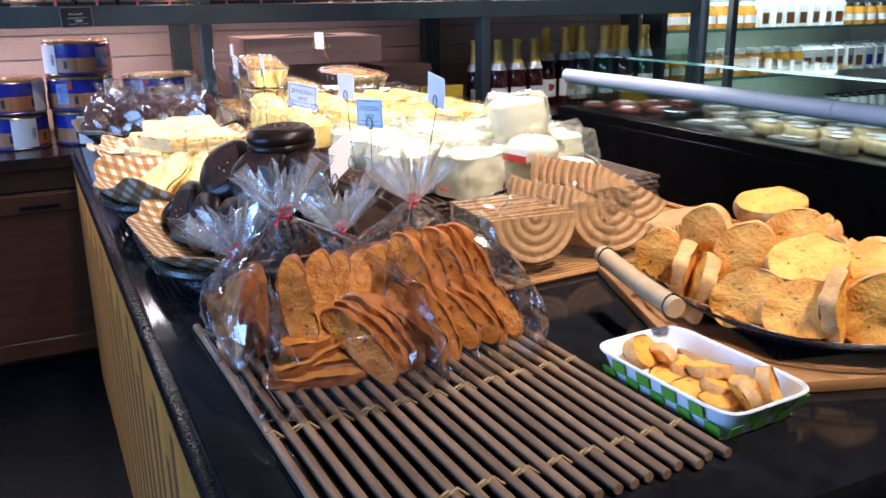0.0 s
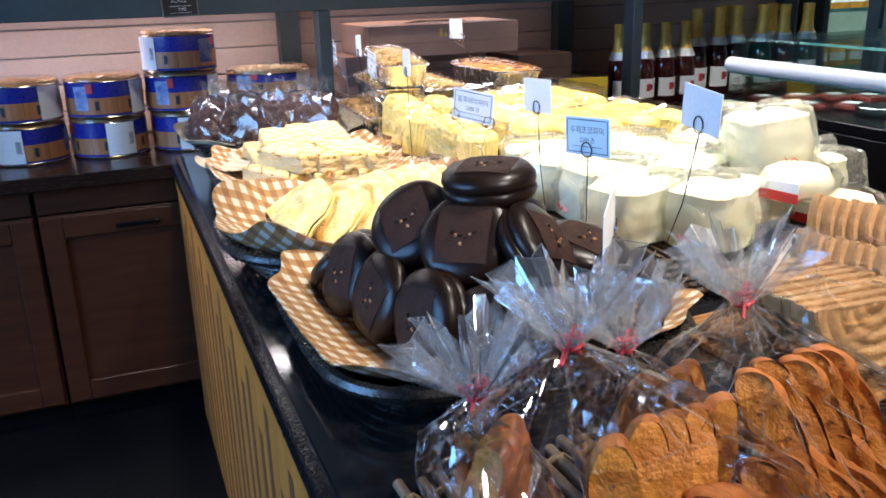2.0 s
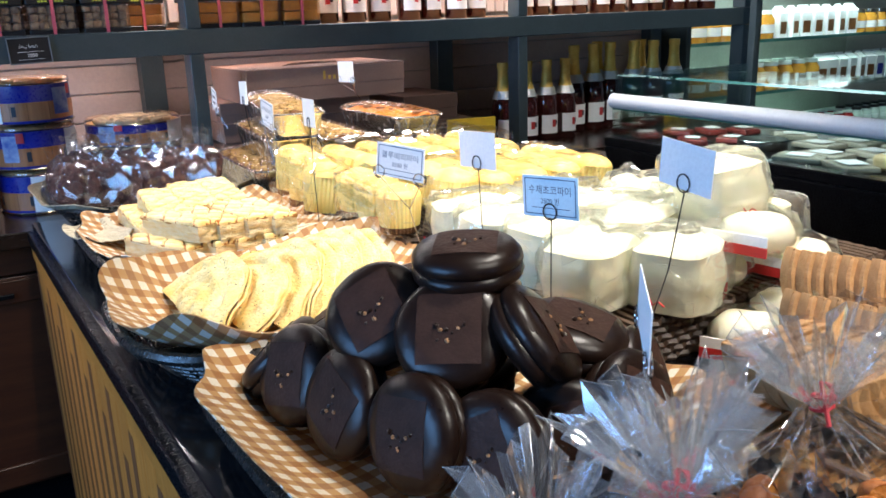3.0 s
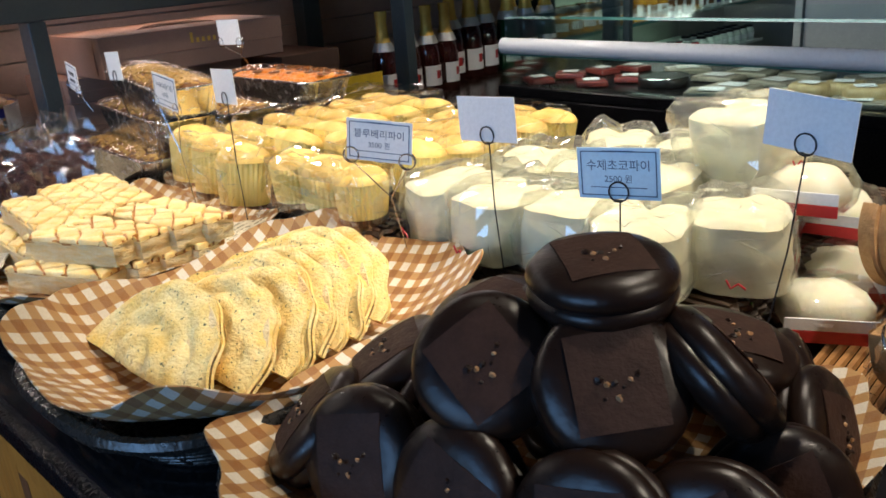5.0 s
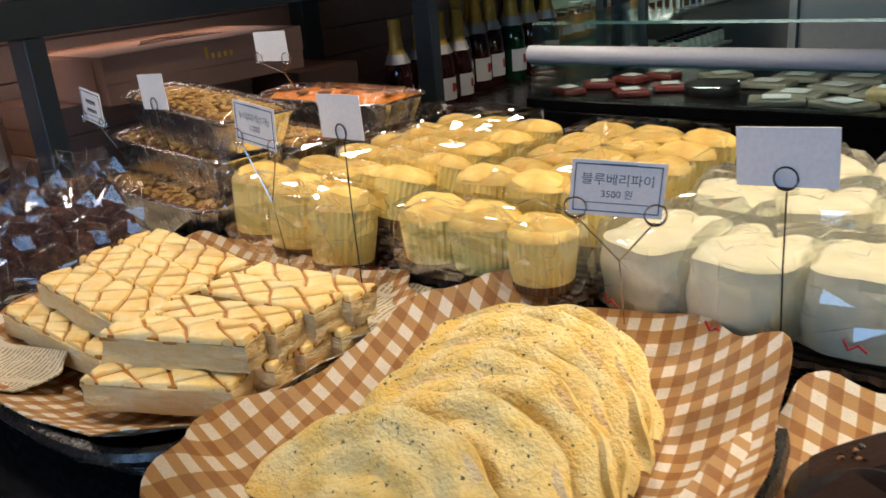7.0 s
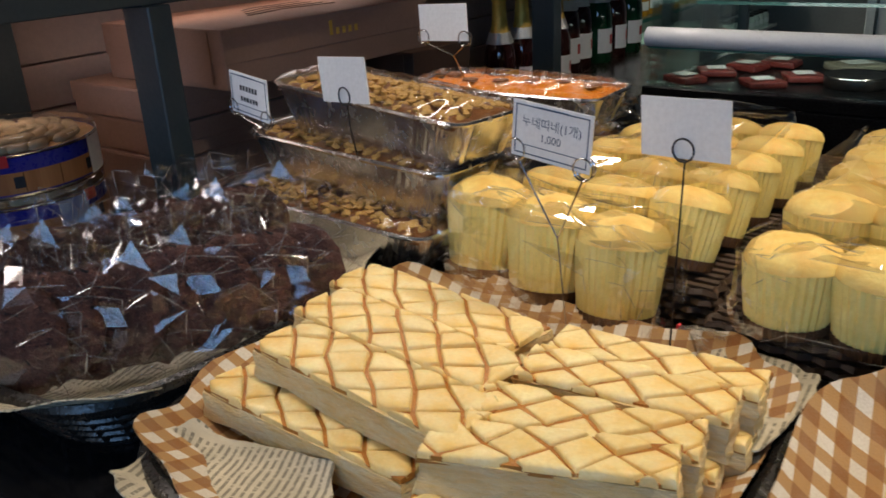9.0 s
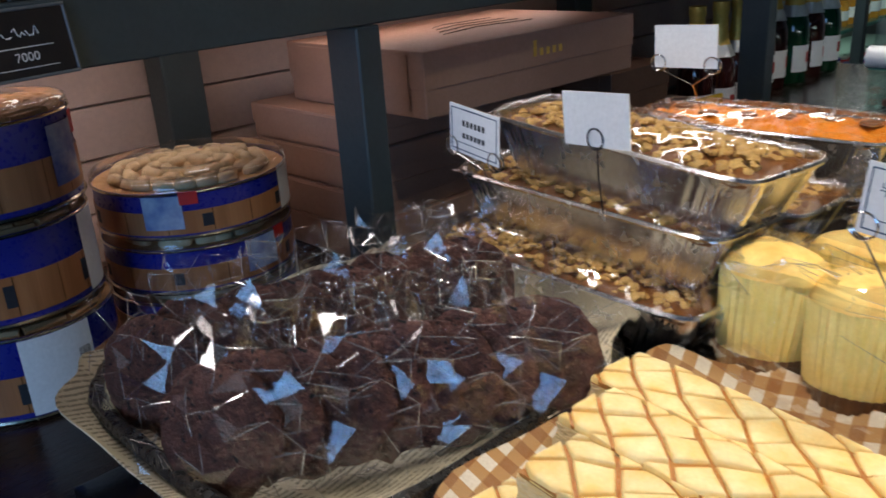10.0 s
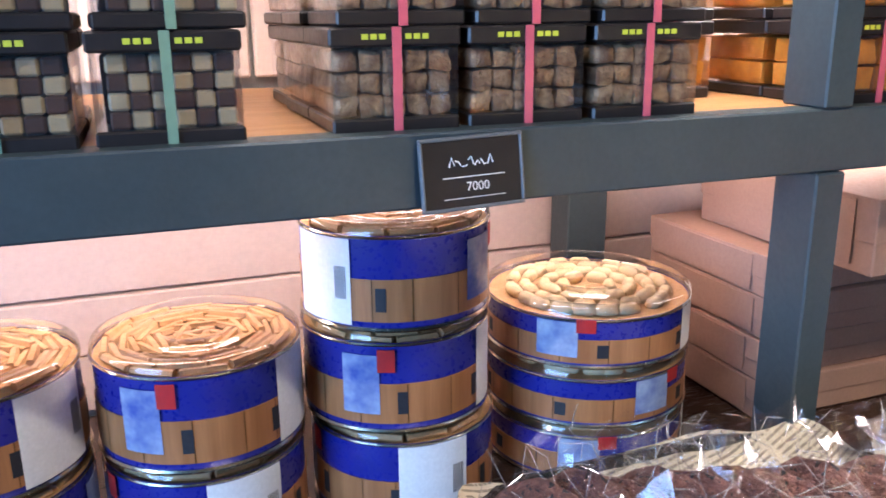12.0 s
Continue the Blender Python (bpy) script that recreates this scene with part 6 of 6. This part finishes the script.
# the slices that lie open on the heap: place, long way, broad face
for at, along, facing in (
    ((0.838, 0.782, 0.905), (0.35, -0.25, 0.9), (-0.72, -0.62, 0.32)),
    ((0.868, 0.705, 0.910), (0.8, -0.55, 0.15), (-0.35, -0.45, 0.85)),
    ((0.850, 0.866, 0.908), (0.1, -0.2, 0.95), (-0.85, -0.3, 0.3)),
    ((0.888, 0.752, 0.925), (0.6, -0.3, 0.6), (-0.6, -0.65, 0.45)),
    ((0.818, 0.920, 0.862), (0.2, 0.2, 0.9), (-0.8, -0.5, 0.3)),
    ((0.802, 0.858, 0.860), (0.2, -0.1, 0.9), (-0.55, 0.75, 0.25)),
    ((0.796, 0.815, 0.855), (0.3, -0.2, 0.9), (-0.75, 0.55, 0.3)),
    ((0.806, 0.738, 0.862), (0.6, -0.6, 0.5), (-0.7, -0.6, 0.4)),
    ((0.832, 0.676, 0.862), (0.7, -0.6, 0.3), (-0.6, -0.65, 0.45)),
    ((0.860, 0.648, 0.872), (-0.15, -0.1, 0.95), (-0.35, 0.8, 0.1)),
    ((0.890, 0.620, 0.874), (0.2, -0.1, 0.95), (-0.65, -0.72, 0.2)),
    ((0.915, 0.660, 0.905), (0.7, -0.6, 0.2), (-0.45, -0.5, 0.75)),
):
    copy_thing(rusk, orient(at, along, facing))
heap = random.Random(31)
for k in range(34):
    ring = math.sqrt(heap.uniform(0.0, 0.9))
    ang = heap.uniform(0, 2 * math.pi)
    dx, dy = 0.150 * ring * math.cos(ang), 0.185 * ring * math.sin(ang)
    z = 0.834 + 0.070 * (1 - ring ** 1.6) * heap.uniform(0.5, 1.0)
    nrm = (0.9 * dx / 0.15 + heap.uniform(-0.45, 0.45), 0.7 * dy / 0.185 + heap.uniform(-0.45, 0.45), 0.75 + heap.uniform(-0.3, 0.3))
    copy_thing(rusk, aim((1.005 + dx, 0.815 + dy, z), nrm, heap.uniform(0, 180)))


# ---- glass display case ----
case = thing("display_case", "black chilled display case with low glass front and white rail", "display case")
part("plinth", box(1.97, 2.75, -0.6, 2.90, 0.0, 0.775, 0.004), BLACKBOARD, case)
part("deck", box(2.03, 2.72, -0.58, 2.88, 0.776, 0.800, 0.002), BLACKBOARD, case, "dark inner deck")
part("sill", box(1.97, 2.028, -0.6, 2.90, 0.776, 0.808, 0.003), BLACKBOARD, case)
part("front_glass", box(2.004, 2.010, -0.6, 2.90, 0.8085, 0.902), GLASS, case, "low front glass")
part("end_glass", box(2.012, 2.70, 2.89, 2.896, 0.801, 1.02), GLASS, case, "end glass")
part("glass_shelf", box(2.30, 2.72, -0.55, 2.885, 0.985, 0.992), GLASS, case, "glass shelf")
part("shelf_edge", box(2.296, 2.2995, -0.55, 2.885, 0.984, 0.993), GLASS_EDGE, case, "green glass edge")
part("glass_edge", box(2.003, 2.012, -0.6, 2.9, 0.9022, 0.906), GLASS_EDGE, case, "green glass edge")
part("rail", tube([(2.012, -0.6, 0.931), (2.012, 1.60, 0.931)], 0.0255, 20), RAIL_WHITE, case, "white tubular rail", True)
part("rail", tube([(2.012, 1.603, 0.931), (2.012, 2.905, 0.931)], 0.0255, 20), RAIL_WHITE, case, "white tubular rail", True)
part("end_post", box(2.700, 2.725, 2.87, 2.90, 0.801, 1.6, 0.002), STEEL_PAINT, case)

rg = random.Random(5)
flat = thing("round_flat_tin", "flat round black tin in the display case", "tin", "case goods", pose(2.20, 2.42, 0.8005))
part("body", lathe([(0, 0), (0.075, 0), (0.077, 0.004), (0.077, 0.026), (0.074, 0.030), (0, 0.030)], 36), BOX_BLACK, flat, "", True)
part("rim", tube([(0.076 * math.cos(k * math.pi / 18), 0.076 * math.sin(k * math.pi / 18), 0.029) for k in range(36)], 0.002, 5, True), WIRE, flat, "bright rim", True)


def packet(material, label, w, d, h):
    p = thing("food_packet", label, "packet", "case goods")
    part("bag", rumple(box(-w / 2, w / 2, -d / 2, d / 2, 0, h, h * 0.35, seg=3), 40, 0.006, w), material, p, "", True)
    part("label", box(-w * 0.3, w * 0.3, -d * 0.25, d * 0.25, h + 0.0025, h + 0.0035), CARD_WHITE, p, "pale label")
    return p


pk = [packet(HAM_PINK, "dark red cured meat packet in the display case", 0.08, 0.10, 0.020), packet(BEIGE_PACK, "pale wrapped food packet in the display case", 0.10, 0.14, 0.018), packet(CRACKER, "bagged pale crackers in the display case", 0.07, 0.10, 0.045)]
spots = []
for i in range(60):
    spots.append((i, 2.09 + 0.115 * (i % 4) + rg.uniform(-0.02, 0.02), 2.82 - 0.05 * i + rg.uniform(-0.02, 0.02)))
done = set()
for i, x, y in spots:
    if abs(y - 2.42) < 0.12 and abs(x - 2.20) < 0.13:
        continue
    kind = 0 if y > 2.5 else (2 if y < 1.75 else 1)
    m = pose(x, y, 0.8008, 0, 0, rg.uniform(-40, 40))
    if kind in done:
        copy_thing(pk[kind], m)
    else:
        put(pk[kind], m)
        done.add(kind)
for i in range(7):
    copy_thing(pk[2], pose(2.14 + 0.05 * (i % 2), 1.95 - 0.07 * i, 0.801, 0, 0, 15 * (i % 3)))

# ---- open cooler ----
cool = thing("open_cooler", "white open refrigerated cooler with lit glass shelves", "cooler")
part("back", box(2.97, 5.2, 4.10, 4.16, 0.0, 1.75), COOLER_BACK, cool, "grey inner lining")
part("base", box(2.97, 5.2, 3.45, 4.10, 0.0, 0.50, 0.004), WHITE_METAL, cool)
part("canopy", box(2.97, 5.2, 3.45, 4.10, 1.62, 1.75, 0.004), WHITE_METAL, cool)
part("side_frame", box(2.97, 3.00, 3.45, 4.10, 0.501, 1.619, 0.002), STEEL_PAINT, cool)
part("mullion", box(3.42, 3.46, 3.43, 3.47, 0.501, 1.619, 0.002), STEEL_PAINT, cool, "dark upright")
for z in (0.55, 0.80, 1.06, 1.32):
    part("glass_shelf", box(3.01, 5.19, 3.50, 4.09, z - 0.008, z), GLASS if z > 0.56 else WHITE_METAL, cool, "glass shelf")
    part("shelf_edge", box(3.01, 5.19, 3.494, 3.4995, z - 0.012, z + 0.004), GLASS_EDGE if z > 0.56 else WHITE_METAL, cool, "green glass shelf edge")
pnl = thing("white_panel", "tall plain white cabinet panel beside the cooler", "cabinet")
part("panel", box(3.92, 3.98, 2.20, 2.76, 0.0, 1.9, 0.004), WHITE_METAL, pnl)
part("frame", box(3.900, 3.919, 2.16, 2.20, 0.0, 1.9, 0.002), STEEL_PAINT, pnl, "dark edge")
part("seam", box(3.912, 3.919, 2.71, 2.722, 0.0, 1.9, 0.001), STEEL_PAINT, pnl)
part("keyhole", box(3.914, 3.919, 2.46, 2.466, 0.90, 0.92, 0.001), INK, pnl)


def jar(fill, lid, label, r=0.050, h=0.165):
    j = thing("jar", label, "jar", "jars in the cooler")
    part("glass", lathe([(0, 0), (r, 0.0), (r, h * 0.68), (r * 0.72, h * 0.82), (r * 0.72, h * 0.88)], 20), fill, j, "", True)
    part("lid", lathe([(r * 0.76, h * 0.86), (r * 0.76, h), (0, h)], 20), lid, j, "", True)
    part("label", patch(r + 0.0006, 200, 330, h * 0.2, h * 0.5, 8), CARD_WHITE, j, "pale label")
    return j


def carton(front, label, w=0.075, h=0.16):
    c = thing("milk_carton", label, "carton", "cartons in the cooler")
    part("body", box(-w / 2, w / 2, -w / 2, w / 2, 0, h * 0.78, 0.001), CARD_WHITE, c)
    bm = bmesh.new()
    p = [bm.verts.new(q) for q in ((-w / 2, -w / 2, h * 0.78), (w / 2, -w / 2, h * 0.78), (w / 2, w / 2, h * 0.78), (-w / 2, w / 2, h * 0.78), (-w / 2, 0, h * 0.94), (w / 2, 0, h * 0.94), (w / 2, 0, h), (-w / 2, 0, h))]
    for f in ((0, 1, 5, 4), (2, 3, 4, 5), (0, 4, 3), (1, 2, 5), (4, 5, 6, 7)):
        bm.faces.new([p[k] for k in f])
    part("gable", bm, CARD_WHITE, c, "folded gable top")
    part("print", box(-w * 0.34, w * 0.34, -w / 2 - 0.0008, -w / 2 - 0.0002, h * 0.12, h * 0.5), front, c, "coloured print")
    return c


def fill_row(makers, x0, x1, step, ys, z):
    n = 0
    x = x0
    while x < x1:
        for y in ys:
            src = makers[int((x - x0) / (x1 - x0) * len(makers)) % len(makers)]
            m = pose(x, y, z, 0, 0, (n * 31 % 25) - 12)
            if src.get("set"):
                copy_thing(src, m)
            else:
                put(src, m)
                src["set"] = 1
            n += 1
        x += step


juice = jar(HONEY, TIN_METAL, "amber juice jar with a gold lid", 0.046, 0.125)
juice2 = jar(HONEY, WHITE_METAL, "amber juice jar with a white lid", 0.048, 0.14)
bluejar = jar(CARD_WHITE, TIN_BLUE, "small white jar with a blue lid", 0.036, 0.085)
redjar = jar(RED_PRINT, WHITE_METAL, "small red sauce jar with a white lid", 0.034, 0.08)
whitej = jar(WHITE_METAL, BOX_BLACK, "small white jar with a black lid", 0.036, 0.09)
milk = carton(TIN_BLUE, "white milk carton with blue print")
soy = carton(CARAMEL, "white drink carton with brown print")
fill_row((juice, juice2), 3.08, 4.10, 0.112, (3.58, 3.70), 0.8005)
fill_row((soy, milk), 4.16, 5.15, 0.088, (3.58,), 0.8005)
fill_row((bluejar, redjar, whitej), 3.08, 5.15, 0.085, (3.56, 3.66), 0.5505)
fill_row((juice2, soy, juice), 3.08, 5.15, 0.10, (3.58,), 1.0605)
for o in scene.objects:
    if "set" in o:
        del o["set"]
